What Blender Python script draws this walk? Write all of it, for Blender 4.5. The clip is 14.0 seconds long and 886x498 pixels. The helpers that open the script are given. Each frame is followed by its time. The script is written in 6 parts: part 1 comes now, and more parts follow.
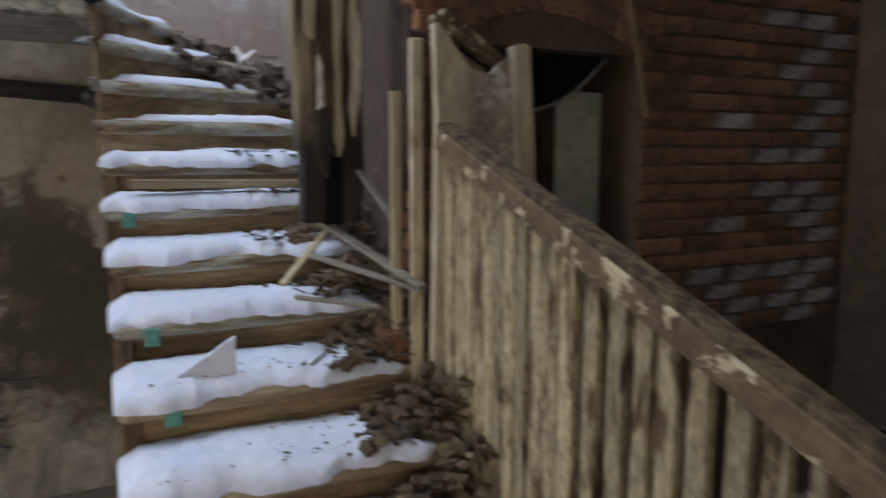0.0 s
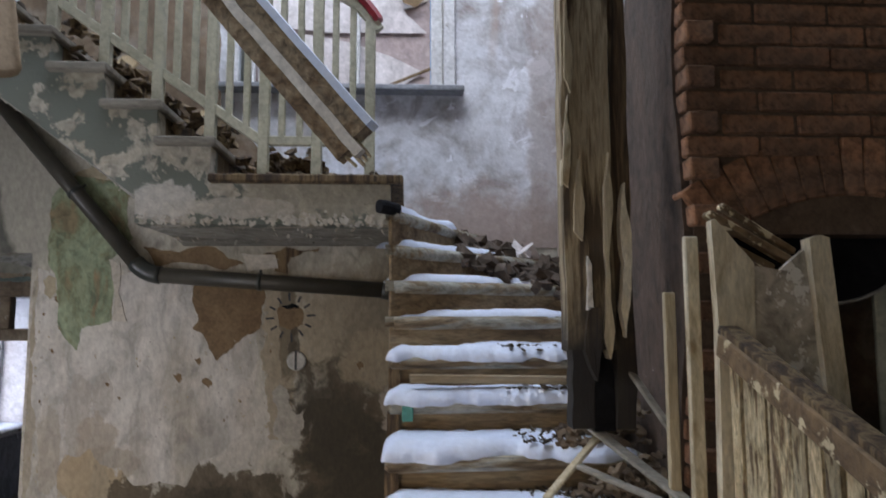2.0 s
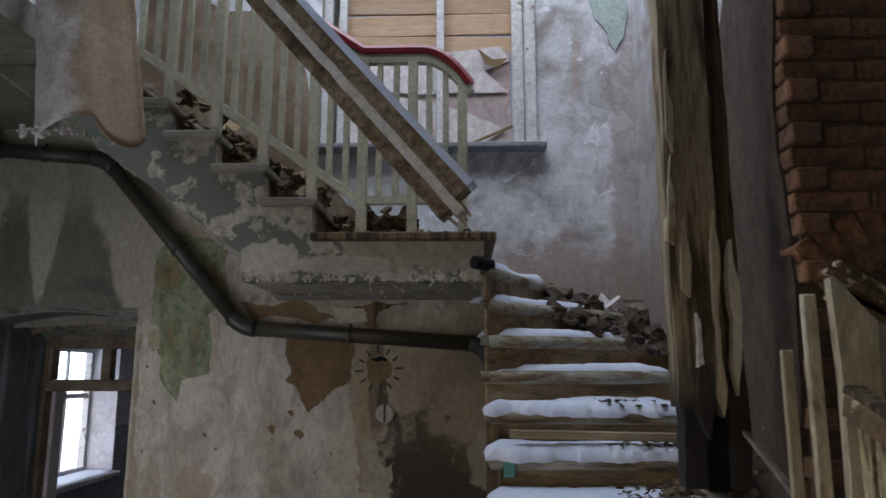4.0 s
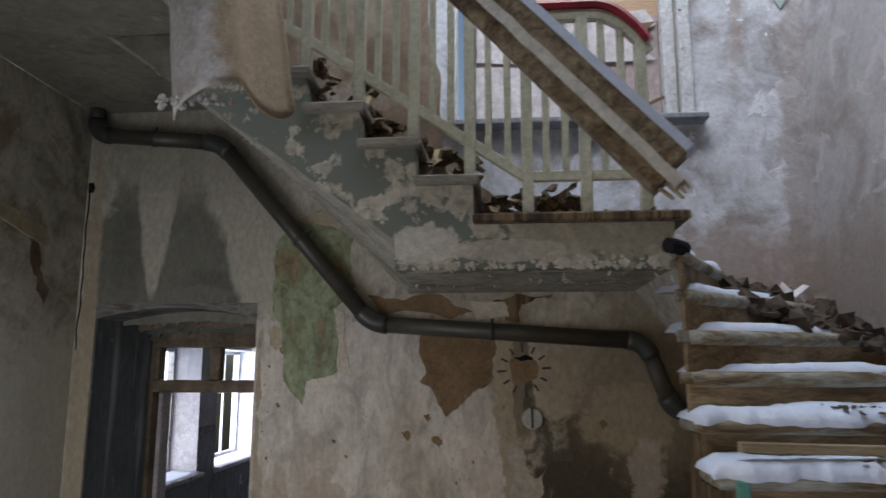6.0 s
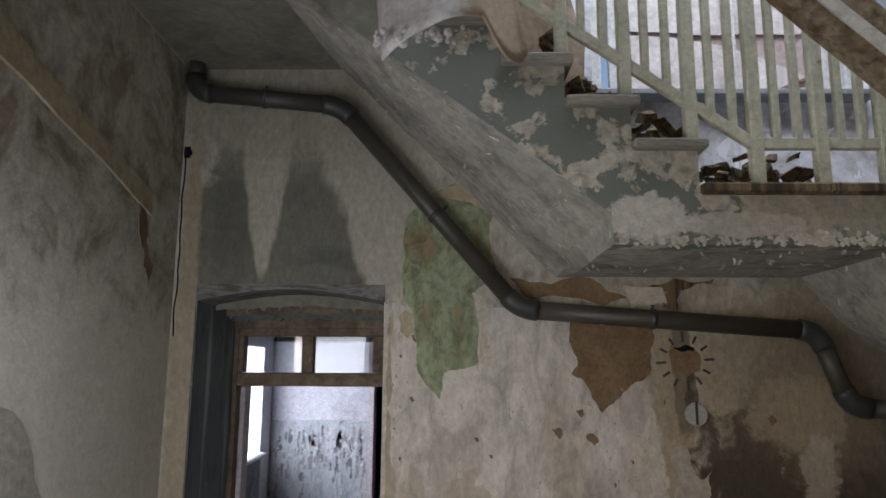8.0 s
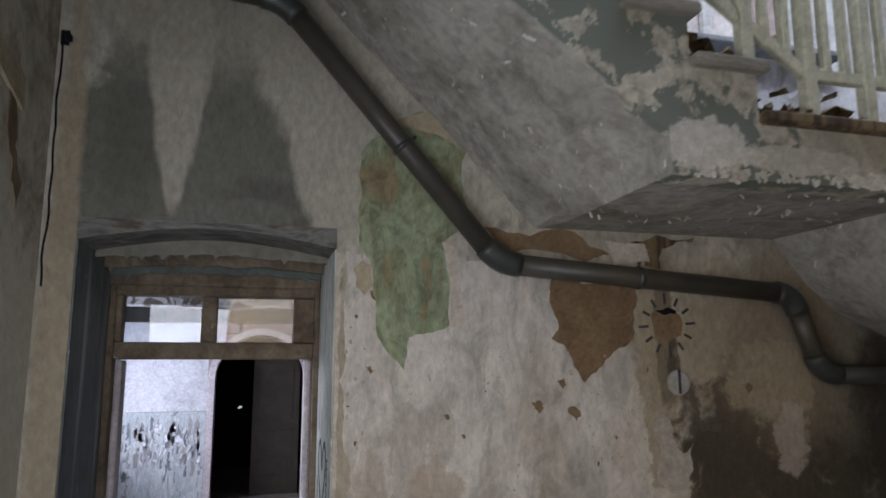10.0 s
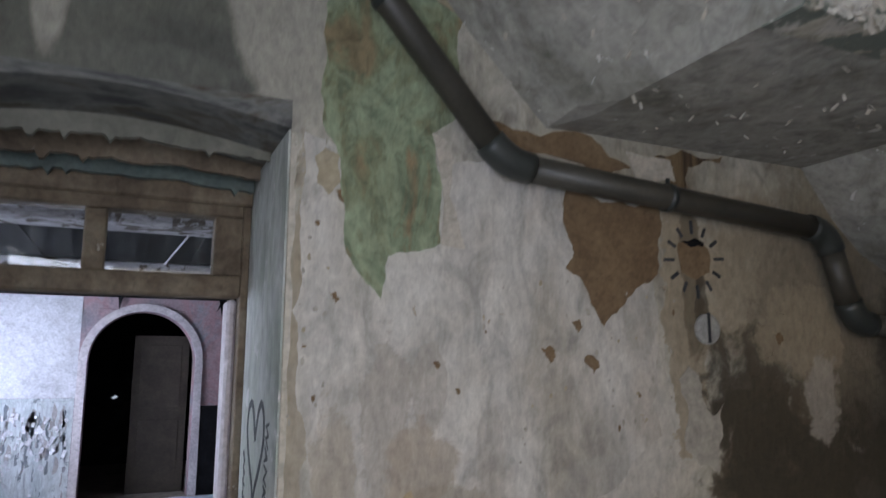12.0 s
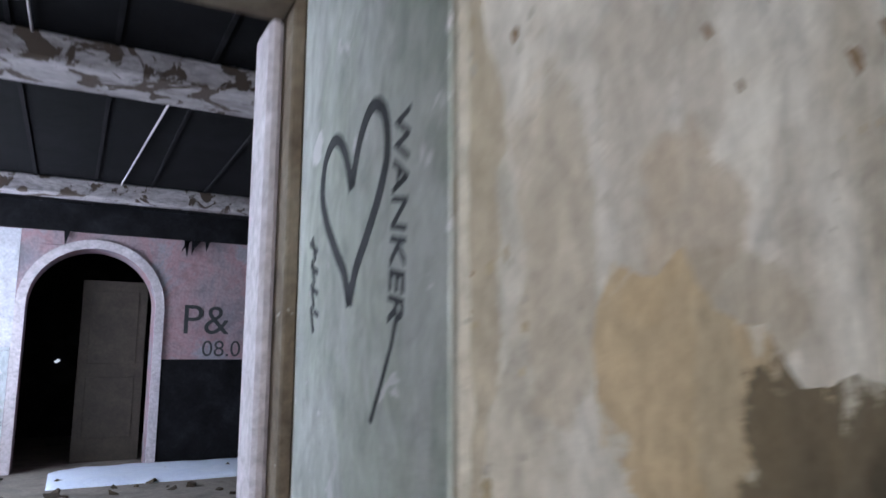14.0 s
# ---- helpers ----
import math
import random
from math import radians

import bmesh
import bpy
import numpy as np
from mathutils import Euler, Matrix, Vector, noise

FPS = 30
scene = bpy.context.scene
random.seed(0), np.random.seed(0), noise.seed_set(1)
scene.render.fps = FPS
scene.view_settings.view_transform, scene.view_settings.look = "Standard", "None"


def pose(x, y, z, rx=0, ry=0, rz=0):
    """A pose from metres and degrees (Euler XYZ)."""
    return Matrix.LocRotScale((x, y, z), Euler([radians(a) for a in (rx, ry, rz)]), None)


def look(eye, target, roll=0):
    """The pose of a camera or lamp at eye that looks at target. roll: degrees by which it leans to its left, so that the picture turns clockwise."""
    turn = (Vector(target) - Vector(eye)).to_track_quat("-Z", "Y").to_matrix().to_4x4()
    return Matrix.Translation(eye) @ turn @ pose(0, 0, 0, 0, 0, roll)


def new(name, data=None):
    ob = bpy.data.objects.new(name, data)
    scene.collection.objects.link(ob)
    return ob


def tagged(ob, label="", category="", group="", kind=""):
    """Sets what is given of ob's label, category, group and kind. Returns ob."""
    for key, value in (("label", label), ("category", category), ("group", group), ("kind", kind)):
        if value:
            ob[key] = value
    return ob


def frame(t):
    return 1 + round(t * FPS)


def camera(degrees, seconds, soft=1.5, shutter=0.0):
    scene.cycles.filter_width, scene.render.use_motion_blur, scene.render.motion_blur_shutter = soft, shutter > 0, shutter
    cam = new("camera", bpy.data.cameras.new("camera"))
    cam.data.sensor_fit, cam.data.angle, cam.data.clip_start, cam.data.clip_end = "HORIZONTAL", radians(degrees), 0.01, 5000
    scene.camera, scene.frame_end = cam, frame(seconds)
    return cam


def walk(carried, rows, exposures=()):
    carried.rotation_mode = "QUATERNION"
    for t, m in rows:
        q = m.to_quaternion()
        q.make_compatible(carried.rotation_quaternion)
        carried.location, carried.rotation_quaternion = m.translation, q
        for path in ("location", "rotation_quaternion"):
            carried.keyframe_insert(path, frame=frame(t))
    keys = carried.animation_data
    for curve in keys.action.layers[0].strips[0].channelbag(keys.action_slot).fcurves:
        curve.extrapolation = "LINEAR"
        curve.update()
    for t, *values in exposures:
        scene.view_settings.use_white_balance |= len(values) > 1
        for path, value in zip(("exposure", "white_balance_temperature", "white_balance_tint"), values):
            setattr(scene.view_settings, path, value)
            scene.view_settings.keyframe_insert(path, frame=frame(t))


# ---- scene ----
cam = camera(65.0, 14.0, soft=1.5, shutter=0.7)
METRES, EYE, TILT, LEAN, TURN = 5.6, 2.05, -8.0, 0.0, -26.0
ROWS = [
    (0.0, 0.0, 0.0, 0.0, -0.0, 0.0, 0.0),
    (0.5, 0.0026, 0.016, 0.006, 9.96, 1.13, -1.77),
    (1.0, -0.0004, 0.0179, 0.012, 15.43, 5.86, -2.14),
    (1.5, 0.0016, 0.0132, 0.0185, 20.26, 8.59, -2.69),
    (2.0, 0.007, 0.0145, 0.0204, 22.84, 13.39, -3.0),
    (4.5, -0.0335, -0.021, 0.0206, 27.73, 17.12, -3.81),
    (5.0, -0.0609, -0.0234, 0.0186, 28.15, 17.17, -3.73),
    (5.5, -0.1027, -0.0011, 0.0268, 30.13, 16.5, -3.71),
    (6.0, -0.142, 0.0051, 0.0254, 30.97, 16.67, -4.18),
    (6.5, -0.1837, -0.005, 0.0257, 30.96, 16.84, -4.19),
    (7.0, -0.2368, -0.009, 0.0196, 30.83, 16.77, -4.22),
    (9.5, -0.4643, -0.0, 0.0073, 13.72, 17.42, -1.98),
    (10.0, -0.4964, 0.0406, 0.0006, 11.02, 17.08, -1.44),
    (10.5, -0.5252, 0.0721, 0.0022, 9.5, 17.3, -1.31),
    (11.0, -0.5445, 0.1076, 0.0019, 3.78, 17.42, -0.2),
    (11.5, -0.5575, 0.1523, 0.003, 2.27, 17.06, -0.38),
    (12.0, -0.5774, 0.1753, -0.0183, 1.86, 17.14, -0.49),
    (12.5, -0.6017, 0.2126, -0.0364, -0.45, 17.22, -0.27),
    (13.0, -0.6293, 0.2649, -0.0535, -0.72, 17.07, -0.05),
    (13.5, -0.6497, 0.3105, -0.0745, -1.47, 17.05, 0.17),
    (14.0, -0.6756, 0.3794, -0.0854, -2.02, 16.85, 0.1),
]
EXPOSURES = [(0.0, 0.2, 6550, 13), (0.55, 0.0, 6650, 12), (1.0, 0.5, 6500, 13), (1.4, 0.4, 6500, 13), (1.8, 0.25, 6500, 14), (2.2, 0.05, 6500, 14), (4.5, -0.6, 6600, 13), (5.5, -0.4, 6650, 13), (7.0, 0.05, 6800, 12),
             (9.5, 0.15, 6600, 13), (10.5, 0.25, 6400, 13), (11.5, 0.32, 6250, 13), (12.5, 0.25, 6000, 11), (13.2, 0.2, 6000, 11), (14.0, 0.75, 6100, 10)]
walk(cam, [(t, pose(0, 0, EYE, TILT, LEAN, TURN) @ pose(METRES * x, METRES * y, METRES * z, 90 + pitch, roll, yaw)) for t, x, y, z, yaw, pitch, roll in ROWS], EXPOSURES)

from mathutils.geometry import tessellate_polygon

# ---- light ----
world = bpy.data.worlds.new("overcast_sky")
scene.world = world
world.use_nodes = True
wn = world.node_tree
sky = wn.nodes.new("ShaderNodeTexSky")
sky.sky_type, sky.sun_disc = "NISHITA", False
sky.sun_elevation, sky.sun_rotation = radians(24), radians(200)
sky.air_density, sky.dust_density = 1.0, 3.0
wn.nodes["Background"].inputs["Strength"].default_value = 0.13
wn.links.new(sky.outputs[0], wn.nodes["Background"].inputs["Color"])


def lamp(name, kind, m, energy, size=(1, 1), color=(1, 1, 1)):
    data = bpy.data.lights.new(name, kind)
    data.energy, data.color = energy, color
    if kind == "AREA":
        data.shape, data.size, data.size_y = "RECTANGLE", size[0], size[1]
    ob = new(name, data)
    ob.matrix_world = m
    return ob


sun = lamp("sun", "SUN", look((0, 0, 20), (6, 14, 0)), 0.6, color=(1.0, 0.96, 0.9))
sun.data.angle = radians(20)
DAY = (0.85, 0.895, 1.0)
# daylight in openings: added unseen entrance and side window, open roof, room windows beyond
lamp("unseen_entrance_fill", "AREA", look((-1.9, -1.78, 1.85), (-2.6, 4.2, 1.5)), 11, (1.7, 2.1), DAY)
lamp("unseen_side_fill", "AREA", look((-3.20, 2.15, 1.75), (-1.9, 4.1, 1.4)), 38, (1.2, 1.5), DAY)
lamp("roof_daylight", "AREA", look((-0.5, 2.85, 6.4), (-0.5, 2.9, 0)), 170, (2.7, 2.3), (0.75, 0.86, 1.0))
lamp("near_window_daylight", "AREA", look((-4.94, 6.05, 1.7), (-2.2, 5.6, 1.6)), 25, (1.4, 1.5), (0.76, 0.83, 1.0))
lamp("room_daylight", "AREA", look((-4.94, 8.1, 1.7), (-2.2, 8.3, 1.6)), 9, (1.6, 1.5), (0.72, 0.80, 1.0))
lamp("corner_window_daylight", "AREA", look((-4.94, 10.235, 1.7), (-2.6, 11.3, 1.6)), 80, (1.6, 1.5), (0.76, 0.83, 1.0))

# ---- materials ----


def ramp(nt, stops):
    node = nt.nodes.new("ShaderNodeValToRGB")
    el = node.color_ramp.elements
    while len(el) < len(stops):
        el.new(0.5)
    for e, (p, c) in zip(el, stops):
        e.position, e.color = p, (*c, 1)
    return node


def surface(name, colors, scale=2.5, rough=0.85, bump=0.35, fine=45.0, stretch=(1, 1, 1), span=(0.32, 0.68), peel=None, streak=None,
            metal=0.0, grain=0.35, per_piece=0.0, depth=0.01, stains=(), mid=0.5):
    """Mottled surface: broad stains from the colours in turn, fine grain, and flaked-off patches (colour, scale, threshold)."""
    mat = bpy.data.materials.new(name)
    mat.use_nodes = True
    nt = mat.node_tree
    bsdf = nt.nodes["Principled BSDF"]
    bsdf.inputs["Roughness"].default_value, bsdf.inputs["Metallic"].default_value = rough, metal
    link = nt.links.new
    tc = nt.nodes.new("ShaderNodeTexCoord")
    mp = nt.nodes.new("ShaderNodeMapping")
    mp.inputs["Scale"].default_value = stretch
    link(tc.outputs["Object"], mp.inputs["Vector"])

    def noise_tex(sc, detail=8.0, roughness=0.62, distortion=0.5, plain=False):
        n = nt.nodes.new("ShaderNodeTexNoise")
        n.inputs["Scale"].default_value, n.inputs["Detail"].default_value = sc, detail
        n.inputs["Roughness"].default_value, n.inputs["Distortion"].default_value = roughness, distortion
        link(tc.outputs["Object"] if plain else mp.outputs["Vector"], n.inputs["Vector"])
        return n.outputs["Fac"]

    def mixed(fac, a, b, mode="MIX"):
        m = nt.nodes.new("ShaderNodeMix")
        m.data_type, m.blend_type = "RGBA", mode
        for value, key in ((fac, 0), (a, 6), (b, 7)):
            if isinstance(value, (int, float)):
                m.inputs[key].default_value = value
            elif isinstance(value, tuple):
                m.inputs[key].default_value = (*value, 1)
            else:
                link(value, m.inputs[key])
        return m.outputs[2]

    broad = noise_tex(scale)
    k = max(len(colors) - 1, 1)
    stops = [(span[0] + (span[1] - span[0]) * i / k, c) for i, c in enumerate(colors)]
    r = ramp(nt, stops)
    link(broad, r.inputs["Fac"])
    color = r.outputs["Color"]
    fine_n = noise_tex(fine, 6.0, 0.7, 0.2)
    g = ramp(nt, [(0.25, (1 - grain,) * 3), (0.75, (1 + 0.4 * grain,) * 3)])
    link(fine_n, g.inputs["Fac"])
    color = mixed(1.0, color, g.outputs["Color"], "MULTIPLY")
    mid_n = noise_tex(scale * 4.3, 5.0, 0.6, 1.2)
    md = ramp(nt, [(0.33, (1 - mid * grain,) * 3), (0.5, (1.0,) * 3), (0.7, (1 + 0.6 * mid * grain,) * 3)])
    link(mid_n, md.inputs["Fac"])
    color = mixed(1.0, color, md.outputs["Color"], "MULTIPLY")
    if streak:
        sm = nt.nodes.new("ShaderNodeMapping")
        sm.inputs["Scale"].default_value = streak[1]
        link(tc.outputs["Object"], sm.inputs["Vector"])
        sn = nt.nodes.new("ShaderNodeTexNoise")
        sn.inputs["Scale"].default_value, sn.inputs["Detail"].default_value = 1.0, 6.0
        link(sm.outputs["Vector"], sn.inputs["Vector"])
        sr = ramp(nt, [(streak[2], (0, 0, 0)), (min(streak[2] + 0.16, 1), (1, 1, 1))])
        link(sn.outputs["Fac"], sr.inputs["Fac"])
        color = mixed(sr.outputs["Color"], color, streak[0])
    height = fine_n
    stain_noise = noise_tex(6.0, 9.0, 0.66, 0.4, plain=True) if stains else None
    if peel:
        pn = noise_tex(peel[1], 9.0, *((peel[4], peel[3]) if len(peel) > 3 else (0.6, 0.8)), plain=True)
        pr = ramp(nt, [(peel[2], (0, 0, 0)), (peel[2] + 0.02, (1, 1, 1))])
        link(pn, pr.inputs["Fac"])
        color = mixed(pr.outputs["Color"], color, peel[0])
        h = nt.nodes.new("ShaderNodeMath")
        h.operation = "MULTIPLY_ADD"
        link(pr.outputs["Color"], h.inputs[0])
        h.inputs[1].default_value = -0.8
        link(fine_n, h.inputs[2])
        height = h.outputs[0]
    for color_s, cx_, cz_, rx_, rz_, soft, wild, amount in stains:
        sub = nt.nodes.new("ShaderNodeVectorMath")
        sub.operation = "SUBTRACT"
        link(tc.outputs["Object"], sub.inputs[0])
        sub.inputs[1].default_value = (cx_, 0, cz_)
        mul = nt.nodes.new("ShaderNodeVectorMath")
        mul.operation = "MULTIPLY"
        link(sub.outputs[0], mul.inputs[0])
        mul.inputs[1].default_value = (1 / rx_, 0, 1 / rz_)
        ln = nt.nodes.new("ShaderNodeVectorMath")
        ln.operation = "LENGTH"
        link(mul.outputs[0], ln.inputs[0])
        add = nt.nodes.new("ShaderNodeMath")
        add.operation = "MULTIPLY_ADD"
        link(stain_noise, add.inputs[0])
        add.inputs[1].default_value = wild
        link(ln.outputs["Value"], add.inputs[2])
        mr = nt.nodes.new("ShaderNodeMapRange")
        mr.interpolation_type = "SMOOTHSTEP"
        link(add.outputs[0], mr.inputs["Value"])
        mr.inputs["From Min"].default_value, mr.inputs["From Max"].default_value = 1 + wild / 2 - soft, 1 + wild / 2 + soft
        mr.inputs["To Min"].default_value, mr.inputs["To Max"].default_value = amount, 0.0
        color = mixed(mr.outputs["Result"], color, mixed(1.0, color_s, g.outputs["Color"], "MULTIPLY"))
    if per_piece:
        info = nt.nodes.new("ShaderNodeObjectInfo")
        pr2 = ramp(nt, [(0.0, (1 - per_piece,) * 3), (1.0, (1 + per_piece,) * 3)])
        link(info.outputs["Random"], pr2.inputs["Fac"])
        color = mixed(1.0, color, pr2.outputs["Color"], "MULTIPLY")
    link(color, bsdf.inputs["Base Color"])
    b = nt.nodes.new("ShaderNodeBump")
    b.inputs["Strength"].default_value, b.inputs["Distance"].default_value = bump, depth
    link(height, b.inputs["Height"])
    link(b.outputs["Normal"], bsdf.inputs["Normal"])
    return mat


DARKM, MIDM, TANM, PALEM, OCHM, GREYM = (0.052, 0.043, 0.027), (0.12, 0.094, 0.058), (0.36, 0.30, 0.21), (0.57, 0.54, 0.49), (0.42, 0.31, 0.17), (0.43, 0.39, 0.335)
# colour, centre x and z, half width and height, softness, raggedness, strength
WALL_STAINS_AND_SHADE = [
    (PALEM, -1.45, 1.75, 0.50, 0.55, 0.30, 1.2, 0.75), (PALEM, -1.0, 1.55, 0.35, 0.35, 0.25, 1.2, 0.6), (PALEM, -1.9, 1.2, 0.2, 0.5, 0.3, 1.5, 0.6),
    (GREYM, -1.80, 1.62, 0.07, 0.26, 0.08, 2.6, 0.8), (GREYM, -1.66, 1.72, 0.05, 0.14, 0.06, 2.6, 0.7), (GREYM, -1.45, 1.5, 0.04, 0.2, 0.06, 2.6, 0.5), (TANM, -0.25, 2.1, 0.35, 0.35, 0.3, 1.2, 0.8),
    (TANM, -2.065, 1.2, 0.03, 1.4, 0.1, 2.8, 0.7), 
    ((0.125, 0.125, 0.10), -2.60, 2.66, 0.53, 0.86, 0.10, 0.7, 0.92), ((0.075, 0.077, 0.066), -2.30, 2.60, 0.22, 0.16, 0.3, 1.6, 0.6), ((0.08, 0.08, 0.065), -2.90, 2.85, 0.10, 0.25, 0.4, 1.6, 0.5), ((0.17, 0.168, 0.14), -2.45, 2.60, 0.22, 0.05, 0.3, 2.0, 0.6),
    ((0.40, 0.375, 0.31), -2.735, 3.30, 0.125, 0.38, 0.12, 0.5, 0.95), ((0.40, 0.375, 0.31), -2.735, 3.02, 0.088, 0.30, 0.14, 0.4, 0.95), ((0.40, 0.375, 0.31), -2.735, 2.84, 0.048, 0.24, 0.16, 0.4, 0.95), ((0.40, 0.375, 0.31), -2.10, 2.95, 0.20, 0.46, 0.10, 0.5, 0.95), ((0.40, 0.375, 0.31), -2.19, 3.32, 0.27, 0.42, 0.12, 0.5, 0.95), ((0.33, 0.305, 0.245), -2.55, 3.50, 0.8, 0.30, 0.45, 0.8, 0.8), (TANM, -3.11, 1.7, 0.06, 1.8, 0.2, 0.9, 0.9),
    (OCHM, -1.74, 1.22, 0.16, 0.23, 0.14, 3.4, 0.8), (TANM, -1.66, 1.15, 0.05, 0.2, 0.2, 3.0, 0.7), (OCHM, -1.45, 1.16, 0.10, 0.12, 0.10, 2.4, 0.6),
    (TANM, -0.66, 1.95, 0.09, 0.50, 0.05, 2.2, 0.9), (MIDM, -0.62, 2.1, 0.05, 0.30, 0.15, 2.2, 0.7),
    (MIDM, -1.05, 0.95, 0.60, 0.38, 0.05, 1.6, 0.95), (DARKM, -0.95, 0.80, 0.5, 0.42, 0.25, 1.6, 0.95),
    # next three rows: real dark stains, with the shade under the stair painted in
    (MIDM, -0.20, 1.35, 0.42, 0.42, 0.12, 2.0, 0.95), (DARKM, -0.34, 1.60, 0.24, 0.34, 0.32, 3.0, 0.9), (DARKM, 0.30, 1.70, 0.30, 0.40, 0.34, 2.8, 0.88), (MIDM, 0.02, 1.75, 0.10, 0.20, 0.3, 3.0, 0.8),
    (MIDM, 0.15, 1.95, 0.5, 0.5, 0.4, 1.6, 0.45), ((0.235, 0.20, 0.145), 0.30, 2.15, 0.55, 0.5, 0.4, 1.6, 0.8),
    (DARKM, -0.6, 0.45, 1.1, 0.42, 0.25, 1.4, 0.35), (DARKM, 0.1, 1.1, 0.7, 0.55, 0.3, 1.6, 0.95), (DARKM, 0.8, 1.6, 0.4, 0.7, 0.3, 1.4, 0.9),
    (TANM, -0.05, 1.92, 0.22, 0.16, 0.12, 2.4, 0.7), (GREYM, 0.02, 1.66, 0.10, 0.16, 0.12, 2.6, 0.7), (DARKM, -0.58, 2.02, 0.03, 0.12, 0.12, 2.2, 0.7), (MIDM, -1.55, 0.72, 0.45, 0.25, 0.3, 1.6, 0.7),
]
PLASTER = surface("old_cream_plaster", [(0.355, 0.32, 0.245), (0.435, 0.405, 0.33), (0.485, 0.455, 0.385), (0.40, 0.37, 0.295)], 1.6, 0.8, 0.6, 44, grain=0.34, mid=1.2, depth=0.012, span=(0.36, 0.64),
                  stretch=(1, 1, 0.55), peel=((0.35, 0.29, 0.21), 8.0, 0.675), streak=((0.37, 0.34, 0.29), (7, 7, 0.8), 0.66), stains=WALL_STAINS_AND_SHADE)
PLASTER_W = surface("damp_grey_plaster", [(0.22, 0.195, 0.145), (0.40, 0.38, 0.315), (0.52, 0.50, 0.44), (0.30, 0.25, 0.18)], 2.4, 0.85, 0.5, 30, grain=0.2, mid=1.2, span=(0.36, 0.64),
                    peel=((0.22, 0.15, 0.09), 3.0, 0.70), streak=((0.20, 0.18, 0.14), (2.5, 6, 0.8), 0.6),
                    stains=[((0.64, 0.61, 0.53), -3.18, 1.45, 5.0, 1.0, 0.22, 1.1, 0.85)])
WHITEWASH = surface("mottled_whitewash", [(0.30, 0.255, 0.24), (0.43, 0.42, 0.43), (0.60, 0.61, 0.645), (0.68, 0.69, 0.73), (0.44, 0.42, 0.44)], 3.0, 0.85, 0.4, 36, grain=0.25,
                    peel=((0.72, 0.73, 0.78), 4.5, 0.60), streak=((0.40, 0.33, 0.29), (5, 5, 0.6), 0.60),
                    stains=[((0.34, 0.25, 0.21), 0.6, 2.62, 0.7, 0.34, 0.35, 1.6, 0.8), ((0.33, 0.27, 0.24), 0.95, 3.2, 0.12, 1.2, 0.3, 1.8, 0.6)])
STRINGER = surface("peeling_cream_over_teal_paint", [(0.48, 0.44, 0.34), (0.52, 0.48, 0.39), (0.42, 0.37, 0.27)], 3.0, 0.75, 0.5, 35,
                   peel=((0.155, 0.17, 0.14), 5.6, 0.475, 0.2, 0.62), grain=0.4, mid=1.0, streak=((0.27, 0.24, 0.175), (3, 3, 6), 0.56),
                   stains=[((0.60, 0.56, 0.49), -1.04, 2.70, 0.17, 0.10, 0.08, 2.0, 0.9), ((0.44, 0.40, 0.31), -0.32, 2.73, 0.36, 0.10, 0.12, 2.2, 0.85), ((0.56, 0.52, 0.44), -0.75, 2.68, 0.30, 0.045, 0.08, 2.4, 0.8)])
SOFFIT = surface("flaking_grey_limewash", [(0.19, 0.18, 0.145), (0.32, 0.305, 0.26), (0.42, 0.40, 0.35), (0.25, 0.24, 0.20)], 3.0, 0.9, 0.6, 28, grain=0.25, mid=1.0,
                 peel=((0.64, 0.62, 0.58), 11.0, 0.655))
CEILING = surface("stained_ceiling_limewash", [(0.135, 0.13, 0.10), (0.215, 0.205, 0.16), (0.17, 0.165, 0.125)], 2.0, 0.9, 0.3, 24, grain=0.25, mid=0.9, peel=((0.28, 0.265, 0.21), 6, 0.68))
GREEN = surface("old_green_distemper", [(0.25, 0.20, 0.11), (0.215, 0.235, 0.135), (0.29, 0.34, 0.215), (0.215, 0.265, 0.165), (0.27, 0.20, 0.11)], 4.5, 0.8, 0.45, 30, span=(0.37, 0.62), mid=1.0,
                stretch=(1, 1, 0.6), peel=((0.34, 0.27, 0.17), 6, 0.66))
CLAY = surface("bare_clay_render", [(0.165, 0.108, 0.058), (0.24, 0.165, 0.092)], 4, 0.95, 0.35, 50)
SMOKE = surface("grey_green_overpaint", [(0.105, 0.105, 0.083), (0.17, 0.167, 0.135), (0.21, 0.202, 0.165), (0.125, 0.125, 0.10)], 3.0, 0.8, 0.2, 30, grain=0.25)
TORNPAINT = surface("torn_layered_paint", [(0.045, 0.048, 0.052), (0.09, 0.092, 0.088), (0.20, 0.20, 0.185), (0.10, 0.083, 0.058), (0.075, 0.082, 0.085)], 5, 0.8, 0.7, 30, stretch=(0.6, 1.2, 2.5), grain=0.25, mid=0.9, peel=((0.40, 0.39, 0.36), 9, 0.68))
BRICK = surface("dark_red_brick", [(0.19, 0.105, 0.06), (0.35, 0.17, 0.088), (0.27, 0.15, 0.088), (0.18, 0.11, 0.075)], 5, 0.92, 0.7, 42, per_piece=0.3, grain=0.45, mid=1.1)
BRICK_LIME = surface("limewashed_brick", [(0.12, 0.075, 0.055), (0.24, 0.19, 0.17), (0.56, 0.54, 0.54), (0.2, 0.13, 0.1)], 11, 0.9, 0.5, 60, per_piece=0.2)
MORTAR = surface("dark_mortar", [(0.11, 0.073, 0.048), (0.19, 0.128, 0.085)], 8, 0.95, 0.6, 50)
